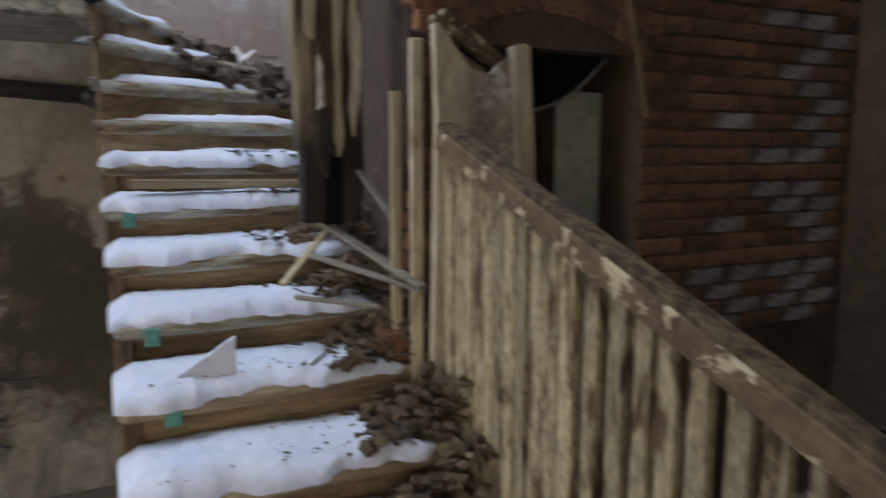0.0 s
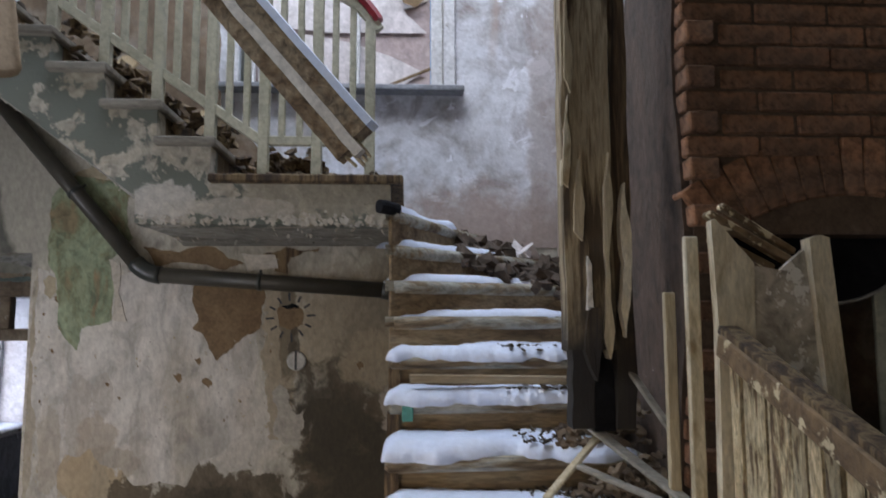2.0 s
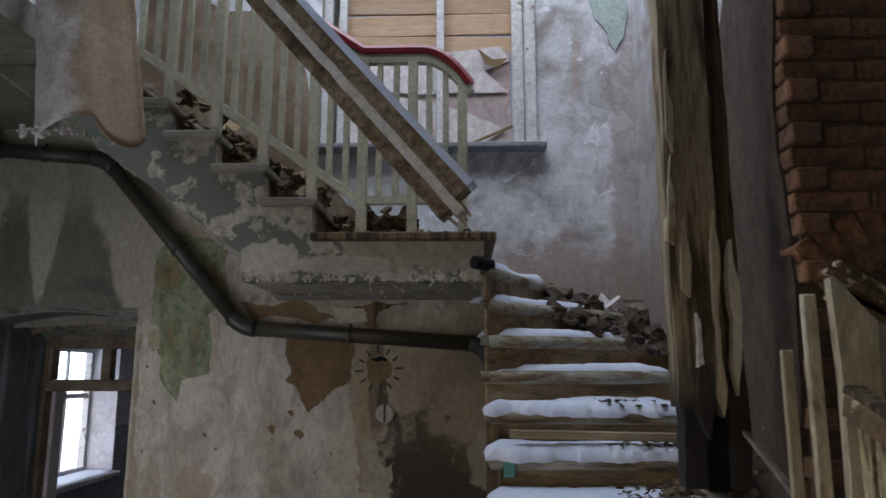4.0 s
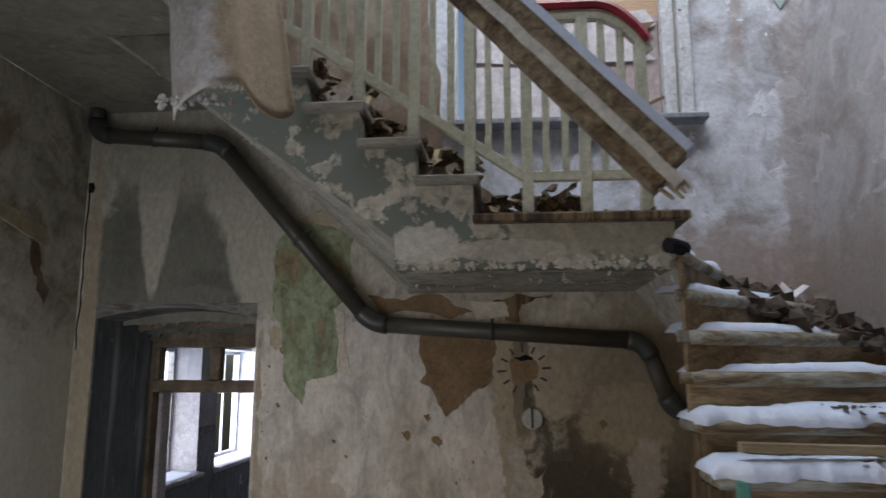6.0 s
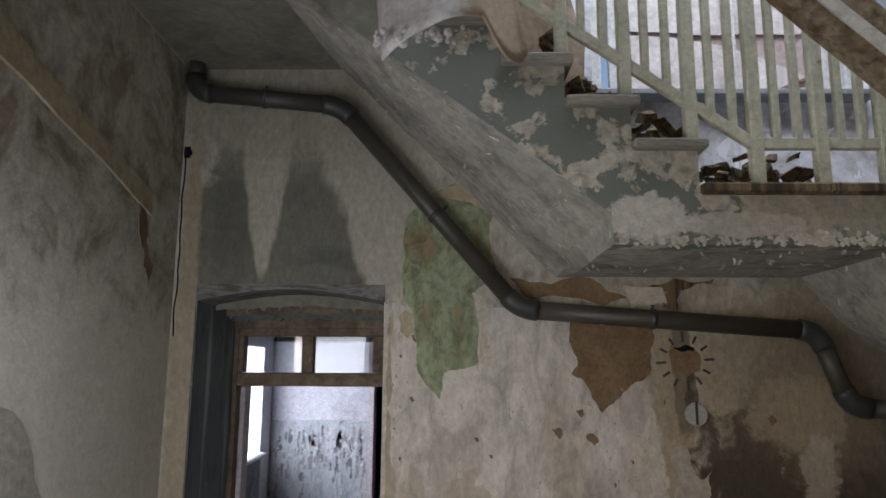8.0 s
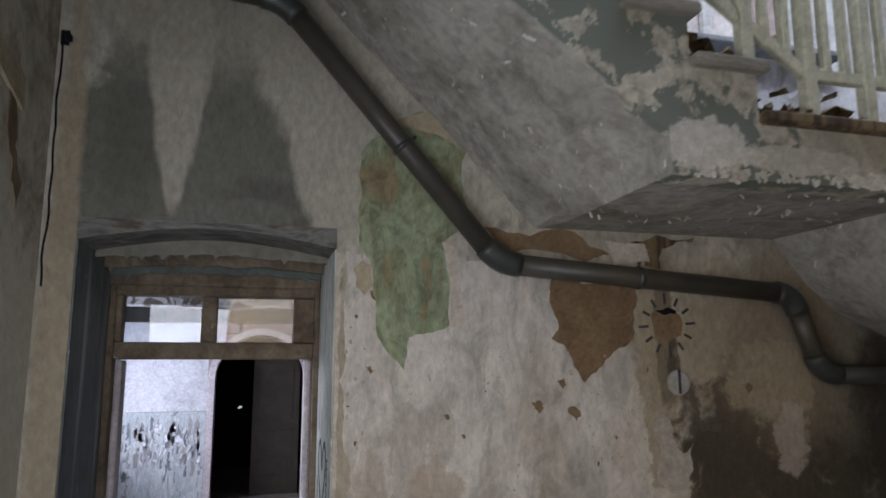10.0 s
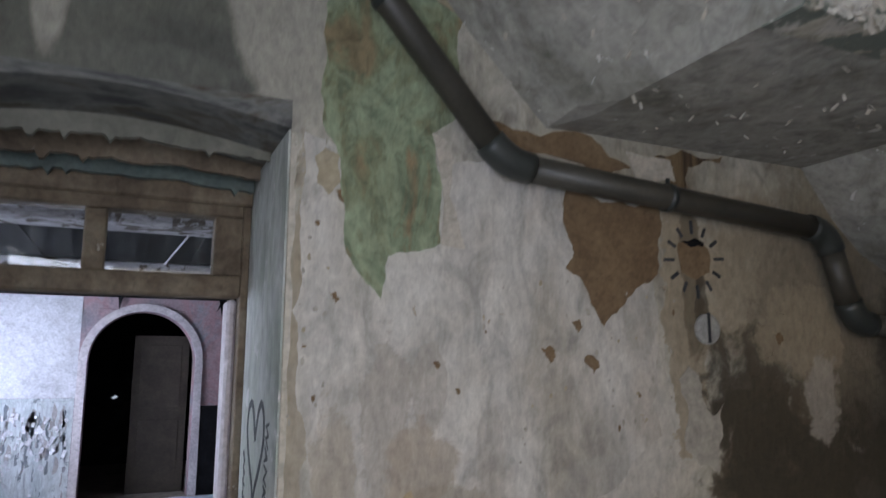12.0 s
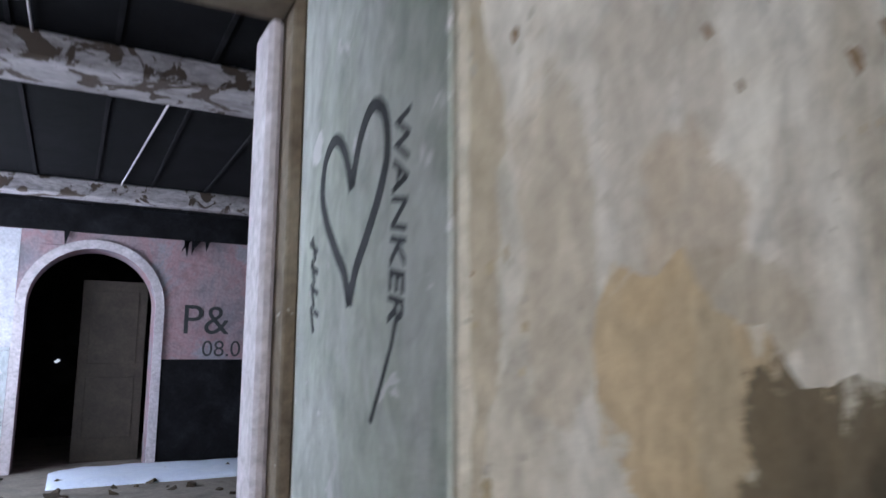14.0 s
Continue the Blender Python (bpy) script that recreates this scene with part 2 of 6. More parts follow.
BROWNCOAT = surface("brown_smeared_wall_render", [(0.055, 0.035, 0.024), (0.095, 0.062, 0.043), (0.07, 0.047, 0.034), (0.12, 0.083, 0.06)], 3.2, 0.9, 0.7, 30, grain=0.35, mid=1.1, stretch=(1, 1, 0.6), peel=((0.34, 0.29, 0.25), 9, 0.70), streak=((0.065, 0.042, 0.03), (6, 6, 0.7), 0.58))
GREYTREAD = surface("dusty_grey_tread_paint", [(0.16, 0.14, 0.11), (0.26, 0.235, 0.19), (0.34, 0.31, 0.26)], 4, 0.85, 0.5, 34, stretch=(0.6, 3, 3))
TIMBER = surface("weathered_timber", [(0.12, 0.075, 0.035), (0.25, 0.17, 0.085), (0.36, 0.27, 0.15)], 3.0, 0.8, 0.5, 30, stretch=(5, 5, 0.5))
NOSING = surface("grey_worn_tread_paint", [(0.13, 0.085, 0.045), (0.26, 0.20, 0.125), (0.34, 0.33, 0.275), (0.40, 0.39, 0.34)], 3.2, 0.8, 0.6, 30, stretch=(0.6, 4, 4), grain=0.4, mid=1.1, span=(0.36, 0.6))
RISERWOOD = surface("rusty_brown_riser_wood", [(0.11, 0.07, 0.036), (0.25, 0.175, 0.095), (0.36, 0.28, 0.17)], 3.0, 0.85, 0.6, 30, stretch=(0.6, 4, 4), grain=0.4, mid=1.0)
TIMBER_X = surface("weathered_tread_timber", [(0.125, 0.085, 0.048), (0.29, 0.22, 0.13), (0.42, 0.35, 0.24)], 3.0, 0.8, 0.5, 30, stretch=(0.5, 5, 5))
POSTWOOD = surface("split_brown_post_wood", [(0.035, 0.02, 0.01), (0.085, 0.05, 0.022), (0.24, 0.165, 0.08), (0.06, 0.036, 0.018)], 3.2, 0.75, 0.8, 26, stretch=(7, 7, 0.45), span=(0.36, 0.66))
POSTMAT = surface("charred_split_post", [(0.030, 0.018, 0.010), (0.085, 0.05, 0.024), (0.19, 0.125, 0.06), (0.055, 0.034, 0.018)], 3.2, 0.75, 0.8, 26, stretch=(7, 7, 0.45), span=(0.36, 0.66),
                  streak=((0.46, 0.37, 0.22), (11, 11, 1.0), 0.54), stains=[((0.014, 0.010, 0.007), 0.72, 1.85, 0.4, 0.36, 0.4, 1.2, 0.95)])
PALEWOOD = surface("pale_splintered_wood", [(0.42, 0.34, 0.21), (0.56, 0.48, 0.33)], 4, 0.8, 0.4, 30, stretch=(6, 6, 0.6))
FENCE = surface("peeling_cream_board_paint", [(0.105, 0.06, 0.028), (0.19, 0.12, 0.055), (0.50, 0.405, 0.235), (0.60, 0.50, 0.31), (0.47, 0.37, 0.21)], 4.2, 0.75, 0.8, 26, stretch=(5.0, 5.0, 1.15),
                span=(0.36, 0.58), per_piece=0.25, grain=0.5, mid=1.3)
RAILWOOD = surface("brown_rail_with_cream_flakes", [(0.10, 0.06, 0.03), (0.20, 0.13, 0.065), (0.15, 0.095, 0.048)], 4, 0.75, 0.6, 30, grain=0.4, mid=1.0, peel=((0.56, 0.47, 0.30), 9, 0.56, 0.2, 0.66))
CREAMWOOD = surface("cream_painted_wood", [(0.36, 0.27, 0.15), (0.60, 0.52, 0.36), (0.72, 0.64, 0.47)], 4, 0.7, 0.4, 34, stretch=(3, 3, 0.8), span=(0.34, 0.55))
POSTPALE = surface("pale_stripped_post_wood", [(0.09, 0.058, 0.03), (0.27, 0.20, 0.112), (0.48, 0.39, 0.25), (0.33, 0.25, 0.145)], 3.2, 0.75, 0.8, 26, stretch=(7, 7, 0.6), span=(0.38, 0.62), stains=[((0.014, 0.010, 0.007), 0.72, 1.85, 0.4, 0.34, 0.4, 1.2, 0.95)])
PANEL = surface("grey_painted_door_panel", [(0.42, 0.37, 0.30), (0.54, 0.485, 0.39)], 3, 0.7, 0.5, 30, grain=0.4, mid=1.0, peel=((0.74, 0.71, 0.64), 14, 0.57, 0.2, 0.66))
CREAM = surface("cream_baluster_paint", [(0.44, 0.42, 0.30), (0.56, 0.54, 0.41)], 4, 0.55, 0.25, 40, peel=((0.25, 0.19, 0.11), 9, 0.70))
RED = surface("dark_red_gloss_paint", [(0.21, 0.012, 0.02), (0.30, 0.018, 0.03)], 5, 0.35, 0.15, 40)
PIPE = surface("dark_grey_green_plastic_pipe", [(0.045, 0.042, 0.033), (0.066, 0.060, 0.047)], 4, 0.45, 0.08, 60, grain=0.2)
ELBOW = surface("dark_pipe_elbow_plastic", [(0.03, 0.035, 0.032), (0.045, 0.05, 0.046)], 4, 0.4, 0.08, 60, grain=0.2)
SNOW = surface("dusty_snow", [(0.60, 0.67, 0.83), (0.70, 0.755, 0.87)], 4, 0.7, 0.5, 50, grain=0.12)
LITTER = surface("dark_leaf_litter", [(0.03, 0.022, 0.015), (0.09, 0.065, 0.04)], 8, 0.9, 0.3, 60)
CORNERHEAP = surface("dark_damp_rubble", [(0.028, 0.02, 0.014), (0.075, 0.052, 0.036), (0.16, 0.125, 0.10)], 9, 0.9, 0.6, 50)
RUBBLE = surface("mixed_plaster_rubble", [(0.045, 0.03, 0.018), (0.12, 0.08, 0.046), (0.24, 0.185, 0.125)], 7, 0.9, 0.6, 50)
FRAMEWOOD = surface("brown_flaking_door_frame", [(0.085, 0.062, 0.042), (0.175, 0.132, 0.088), (0.26, 0.215, 0.155)], 5, 0.75, 0.5, 34, peel=((0.36, 0.33, 0.28), 8, 0.68))
REVEAL = surface("pale_green_grey_reveal_paint", [(0.40, 0.44, 0.385), (0.58, 0.60, 0.57), (0.50, 0.54, 0.47), (0.66, 0.66, 0.65)], 3.0, 0.7, 0.6, 34, grain=0.25, mid=0.9, depth=0.015,
                 stretch=(1, 1, 0.5), peel=((0.70, 0.69, 0.68), 7, 0.63), streak=((0.42, 0.46, 0.42), (8, 8, 1.2), 0.62))
# the pale streaks paint window gloss into the reveal's colour
DARKREVEAL = surface("blue_grey_reveal_paint_with_sheen", [(0.07, 0.085, 0.095), (0.15, 0.18, 0.2), (0.11, 0.13, 0.14)], 3, 0.45, 0.35, 30, stretch=(1, 1, 0.5), streak=((0.40, 0.43, 0.48), (12, 12, 0.8), 0.60), peel=((0.30, 0.33, 0.37), 9, 0.66))
LILAC = surface("lilac_white_jamb_paint", [(0.52, 0.47, 0.50), (0.66, 0.61, 0.64)], 4, 0.6, 0.3, 36, peel=((0.40, 0.33, 0.25), 7, 0.7))
WALLPINK = surface("faded_pink_lilac_wall", [(0.25, 0.225, 0.26), (0.35, 0.265, 0.295), (0.39, 0.24, 0.265), (0.33, 0.31, 0.36)], 1.4, 0.8, 0.3, 30, span=(0.38, 0.62))
DADO = surface("flaking_blue_white_dado", [(0.42, 0.46, 0.50), (0.60, 0.63, 0.66)], 3, 0.7, 0.5, 34, stretch=(2, 2, 0.5), peel=((0.20, 0.22, 0.24), 7, 0.60, 0.2, 0.7), streak=((0.22, 0.23, 0.255), (16, 16, 2.4), 0.57))
# black for charred parts, and for the unlit space beyond the arch
BURNT_AND_SHADE = surface("char_and_shade_black", [(0.005, 0.005, 0.006), (0.010, 0.010, 0.012), (0.02, 0.02, 0.024)], 3, 0.75, 0.5, 34, streak=((0.10, 0.10, 0.115), (9, 9, 0.9), 0.74))
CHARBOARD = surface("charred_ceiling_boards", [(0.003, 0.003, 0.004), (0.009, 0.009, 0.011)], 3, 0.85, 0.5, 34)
for soot in (BURNT_AND_SHADE, CHARBOARD):
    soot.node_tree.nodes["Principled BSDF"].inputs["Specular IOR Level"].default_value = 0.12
BEAMPAINT = surface("whitewashed_charred_beam", [(0.22, 0.19, 0.19), (0.48, 0.44, 0.46), (0.58, 0.54, 0.56)], 3.5, 0.8, 0.6, 34, stretch=(0.6, 2, 2), mid=1.0, peel=((0.09, 0.065, 0.05), 5, 0.54))
BLACKPAINT = surface("black_spray_paint", [(0.02, 0.022, 0.026), (0.05, 0.055, 0.06)], 9, 0.6, 0.1, 60)
CONCRETE = surface("dirty_concrete_floor", [(0.14, 0.12, 0.10), (0.24, 0.21, 0.18), (0.18, 0.16, 0.14)], 2.5, 0.9, 0.5, 40)
PLANK = surface("fresh_pine_plank", [(0.42, 0.27, 0.16), (0.55, 0.38, 0.25)], 3, 0.7, 0.3, 40, stretch=(0.5, 6, 6), per_piece=0.15)
PAPER = surface("torn_pale_paper", [(0.58, 0.52, 0.52), (0.72, 0.68, 0.68)], 2, 0.8, 0.2, 30)
CARD = surface("pinkish_hardboard", [(0.42, 0.33, 0.32), (0.50, 0.41, 0.40)], 2, 0.8, 0.2, 30)
WINPAINT = surface("flaking_white_window_paint", [(0.55, 0.55, 0.56), (0.70, 0.70, 0.71)], 5, 0.6, 0.35, 40, peel=((0.16, 0.12, 0.08), 9, 0.62))
SILLGREY = surface("grey_sill_paint", [(0.20, 0.21, 0.23), (0.30, 0.31, 0.34)], 5, 0.6, 0.3, 40)
REDDADO = surface("brown_red_stair_dado", [(0.27, 0.17, 0.14), (0.36, 0.25, 0.21), (0.42, 0.33, 0.29)], 4, 0.8, 0.4, 40, peel=((0.46, 0.42, 0.40), 6, 0.64))
SOCKET = surface("yellowed_socket_plastic", [(0.30, 0.30, 0.28), (0.46, 0.46, 0.44)], 14, 0.28, 0.1, 60)
TEAL = surface("teal_paint_scrap", [(0.06, 0.24, 0.19), (0.10, 0.32, 0.25)], 9, 0.6, 0.2, 60)
TANPLASTER = surface("yellowed_plaster", [(0.36, 0.30, 0.195), (0.45, 0.39, 0.275)], 3, 0.85, 0.3, 36)
PALEPLASTER = surface("pale_plaster_skim", [(0.50, 0.45, 0.37), (0.58, 0.54, 0.46)], 4, 0.85, 0.3, 40)
SKIM = surface("off_white_skim", [(0.43, 0.395, 0.335), (0.535, 0.505, 0.45), (0.60, 0.575, 0.525), (0.50, 0.46, 0.40)], 1.8, 0.8, 0.45, 48, grain=0.34, mid=0.9, depth=0.008, span=(0.36, 0.64), stretch=(1, 1, 0.5),
               peel=((0.38, 0.32, 0.24), 11.0, 0.69), streak=((0.43, 0.40, 0.355), (9, 9, 0.9), 0.63),
               stains=[(GREYM, -1.80, 1.62, 0.07, 0.26, 0.10, 2.6, 0.8), (GREYM, -1.66, 1.72, 0.05, 0.14, 0.08, 2.6, 0.7), (GREYM, -1.45, 1.5, 0.04, 0.2, 0.08, 2.6, 0.5), ((0.40, 0.33, 0.25), -1.70, 1.50, 0.10, 0.13, 0.15, 2.4, 0.7), ((0.39, 0.33, 0.25), -1.95, 1.45, 0.06, 0.25, 0.12, 2.4, 0.6),
                       ((0.36, 0.31, 0.24), -1.62, 1.36, 0.14, 0.08, 0.12, 2.4, 0.7), ((0.40, 0.375, 0.33), -0.86, 2.05, 0.07, 0.22, 0.12, 2.6, 0.6), ((0.42, 0.40, 0.36), -1.05, 1.42, 0.16, 0.10, 0.15, 2.4, 0.6)])
GREYSKIM = surface("grey_skim", [(0.36, 0.335, 0.285), (0.43, 0.40, 0.345)], 3, 0.85, 0.3, 36)
SPRAY = surface("grey_black_spray_line", [(0.016, 0.018, 0.022), (0.05, 0.055, 0.06)], 14, 0.7, 0.1, 60)
BEAMWOOD = surface("weathered_brown_rail_wood", [(0.08, 0.05, 0.025), (0.185, 0.12, 0.062), (0.31, 0.235, 0.145), (0.14, 0.09, 0.047)], 6, 0.8, 0.6, 30, grain=0.45, mid=1.2)
PALESTRIP = surface("pale_painted_rail_strip", [(0.56, 0.51, 0.43), (0.74, 0.70, 0.63)], 4, 0.7, 0.3, 40, peel=((0.22, 0.15, 0.08), 8, 0.62))
SHEETWHITE = surface("dusty_white_lining", [(0.46, 0.41, 0.37), (0.60, 0.57, 0.55), (0.68, 0.66, 0.65)], 4, 0.85, 0.5, 45,
                     stains=[((0.38, 0.27, 0.165), -1.60, 3.62, 0.19, 0.62, 0.2, 0.9, 0.95), ((0.30, 0.20, 0.12), -1.74, 3.95, 0.22, 0.30, 0.25, 0.9, 0.8)])
GREYLILAC = surface("grey_brown_bare_board", [(0.30, 0.28, 0.285), (0.40, 0.375, 0.385)], 6, 0.8, 0.4, 40)
PIERDADO = surface("dull_blue_grey_dado_paint", [(0.10, 0.115, 0.135), (0.20, 0.22, 0.25), (0.15, 0.165, 0.185)], 4, 0.6, 0.4, 34, grain=0.3, mid=0.9, stretch=(1, 1, 0.5), peel=((0.46, 0.48, 0.52), 7, 0.64))
# door brown with the shade behind the arch mixed into it
DARKLEAF = surface("shade_darkened_door_brown", [(0.035, 0.027, 0.02), (0.06, 0.048, 0.036)], 3, 0.6, 0.2, 40)
WHITELIME = surface("cold_white_lime_and_window_light", [(0.50, 0.50, 0.55), (0.64, 0.64, 0.69), (0.58, 0.57, 0.62)], 2, 0.8, 0.3, 40, streak=((0.42, 0.40, 0.43), (2, 2, 1.4), 0.62))
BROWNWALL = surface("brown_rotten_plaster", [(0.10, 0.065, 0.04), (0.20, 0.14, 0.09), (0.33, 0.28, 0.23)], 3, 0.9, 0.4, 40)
TEALGREY = surface("dull_teal_paint", [(0.07, 0.10, 0.095), (0.14, 0.17, 0.15)], 5, 0.7, 0.3, 40)
TEALPALE = surface("pale_teal_paint_flake", [(0.34, 0.43, 0.41), (0.46, 0.55, 0.53)], 5, 0.7, 0.3, 40)
LEANBOARD = surface("grey_green_board_paint", [(0.42, 0.44, 0.36), (0.54, 0.55, 0.46)], 3, 0.7, 0.2, 40)
GLASS = bpy.data.materials.new("dusty_window_glass")
GLASS.use_nodes = True
_g = GLASS.node_tree.nodes["Principled BSDF"]
_g.inputs["Transmission Weight"].default_value, _g.inputs["Roughness"].default_value, _g.inputs["IOR"].default_value = 1.0, 0.02, 1.45
_g.inputs["Base Color"].default_value = (0.86, 0.9, 0.92, 1)
_dust = GLASS.node_tree.nodes.new("ShaderNodeTexNoise")
_dmap, _dtc = GLASS.node_tree.nodes.new("ShaderNodeMapping"), GLASS.node_tree.nodes.new("ShaderNodeTexCoord")
_dmap.inputs["Scale"].default_value, _dmap.inputs["Rotation"].default_value = (26, 1, 3.5), (0, radians(16), 0)
_dust.inputs["Scale"].default_value, _dust.inputs["Detail"].default_value = 1.0, 7.0
_dr = ramp(GLASS.node_tree, [(0.48, (1.0,) * 3), (0.64, (0.97,) * 3), (0.76, (0.75,) * 3)])
for _a, _b in ((_dtc.outputs["Object"], _dmap.inputs["Vector"]), (_dmap.outputs["Vector"], _dust.inputs["Vector"]), (_dust.outputs["Fac"], _dr.inputs["Fac"]), (_dr.outputs["Color"], _g.inputs["Transmission Weight"])):
    GLASS.node_tree.links.new(_a, _b)
HAZE = bpy.data.materials.new("bright_overcast_outdoors")
HAZE.use_nodes = True
_h = HAZE.node_tree.nodes["Principled BSDF"]
_h.inputs["Base Color"].default_value = (0.8, 0.82, 0.85, 1)
_h.inputs["Emission Color"].default_value = (0.86, 0.92, 1.0, 1)
_h.inputs["Emission Strength"].default_value = 5.0

# weak emission that stands in for a pale reflection
GLIMMER = bpy.data.materials.new("dim_reflection_glow")
GLIMMER.use_nodes = True
_m = GLIMMER.node_tree.nodes["Principled BSDF"]
_m.inputs["Emission Color"].default_value, _m.inputs["Emission Strength"].default_value = (0.8, 0.86, 1.0, 1), 0.45

# ---- building helpers ----


def thing(name, at, label, category, group="", kind=""):
    ob = new(name)
    ob.location = at
    ob.empty_display_size = 0.1
    return tagged(ob, label, category, group, kind)


def mesh_of(name, bm, mat):
    me = bpy.data.meshes.new(name)
    bmesh.ops.recalc_face_normals(bm, faces=bm.faces)
    bm.to_mesh(me)
    bm.free()
    me.materials.append(mat)
    return me


def hang(ob, parent):
    """Parent ob, keeping its place in the world. Parts carry world coordinates, so only a thing's own place is undone."""
    ob.parent = parent
    if parent.parent is None:
        ob.matrix_parent_inverse = Matrix.Translation(parent.location).inverted()
    return ob


def part(name, bm, mat, parent=None, label="", smooth=False):
    ob = new(name, mesh_of(name, bm, mat))
    if smooth:
        for f in ob.data.polygons:
            f.use_smooth = True
    if parent:
        hang(ob, parent)
    if label:
        ob["label"] = label
    return ob


def solid(name, bm, mat, label, category="", kind="", group="", smooth=False):
    return tagged(part(name, bm, mat, smooth=smooth), label, category, group, kind)


def box(bm, x0, x1, y0, y1, z0, z1, m=None, bevel=0.0):
    g = bmesh.ops.create_cube(bm, size=1.0)
    vs = g["verts"]
    for v in vs:
        v.co = Vector((x0 + (v.co.x + 0.5) * (x1 - x0), y0 + (v.co.y + 0.5) * (y1 - y0), z0 + (v.co.z + 0.5) * (z1 - z0)))
    if bevel:
        es = list({e for v in vs for e in v.link_edges})
        r = bmesh.ops.bevel(bm, geom=es, offset=bevel, segments=1, affect="EDGES")
        vs = list({v for f in r["faces"] for v in f.verts} | {v for v in vs if v.is_valid})
    if m:
        bmesh.ops.transform(bm, matrix=m, verts=vs)
    return bm


def boxes(*args, bevel=0.0):
    bm = bmesh.new()
    for a in args:
        box(bm, *a, bevel=bevel)
    return bm


def bar(bm, a, b, w, d, up=(0, 0, 1), bevel=0.004):
    """A squared timber from a to b, w wide and d deep."""
    a, b = Vector(a), Vector(b)
    z = (b - a).normalized()
    x = Vector(up).cross(z)
    x = x.normalized() if x.length > 1e-4 else Vector((1, 0, 0))
    y = z.cross(x)
    m = Matrix((x, y, z)).transposed().to_4x4()
    m.translation = a
    return box(bm, -w / 2, w / 2, -d / 2, d / 2, 0, (b - a).length, m, bevel)


def prism(bm, pts, place, t0, t1):
    """An outline pts (u, v) swept from t0 to t1; place(u, v, t) gives the point."""
    lo = [bm.verts.new(place(u, v, t0)) for u, v in pts]
    hi = [bm.verts.new(place(u, v, t1)) for u, v in pts]
    n = len(pts)
    bm.faces.new(lo)
    bm.faces.new(hi[::-1])
    for i in range(n):
        bm.faces.new((lo[i], lo[(i + 1) % n], hi[(i + 1) % n], hi[i]))
    return bm


def XZ(u, v, t):
    return Vector((u, t, v))


def YZ(u, v, t):
    return Vector((t, u, v))


def ragged(pts, rng, steps=3, rough=0.16):
    """A closed outline with a torn edge: each side is halved and shifted at random, over and over."""
    for _ in range(steps):
        rough *= 0.85
        out = []
        for i, p in enumerate(pts):
            q = pts[(i + 1) % len(pts)]
            d = math.hypot(q[0] - p[0], q[1] - p[1])
            k = rng.uniform(-rough, rough)
            out += [p, ((p[0] + q[0]) / 2 - (q[1] - p[1]) * k, (p[1] + q[1]) / 2 + (q[0] - p[0]) * k)]
        pts = out
    return pts


def patch(name, pts, mat, parent, at, label, axis=XZ, thick=0.003, seed=1, steps=3, rough=0.16):
    """A thin flake of another layer, standing proud of the wall face at depth `at` by `thick`."""
    bm = bmesh.new()
    outline_ = ragged(pts, random.Random(seed), steps, rough)
    inner = [bm.verts.new(axis(u, v, at + (0.01 if thick > 0 else -0.01))) for u, v in outline_]
    face = [bm.verts.new(axis(u, v, at - thick)) for u, v in outline_]
    m = len(outline_)
    for i in range(m):
        bm.faces.new((inner[i], inner[(i + 1) % m], face[(i + 1) % m], face[i]))
    for tri in tessellate_polygon([[Vector((u, v, 0)) for u, v in outline_]]):
        bm.faces.new([face[k] for k in tri])
    return part(name, bm, mat, parent, label)


def tube(bm, pts, r, seg=16, caps=True):
    """A round pipe along pts."""
    pts = [Vector(p) for p in pts]
    rings = []
    ref = Vector((0, 1, 0))
    for i, p in enumerate(pts):
        d = (pts[min(i + 1, len(pts) - 1)] - pts[max(i - 1, 0)]).normalized()
        x = ref.cross(d)
        x = x.normalized() if x.length > 1e-3 else Vector((1, 0, 0))
        y = d.cross(x)
        rr = r[i] if isinstance(r, (list, tuple)) else r
        rings.append([bm.verts.new(p + rr * (math.cos(2 * math.pi * k / seg) * x + math.sin(2 * math.pi * k / seg) * y)) for k in range(seg)])
    for a, b in zip(rings, rings[1:]):
        for k in range(seg):
            bm.faces.new((a[k], a[(k + 1) % seg], b[(k + 1) % seg], b[k]))
    if caps:
        bm.faces.new(rings[0])
        bm.faces.new(rings[-1][::-1])
    return bm


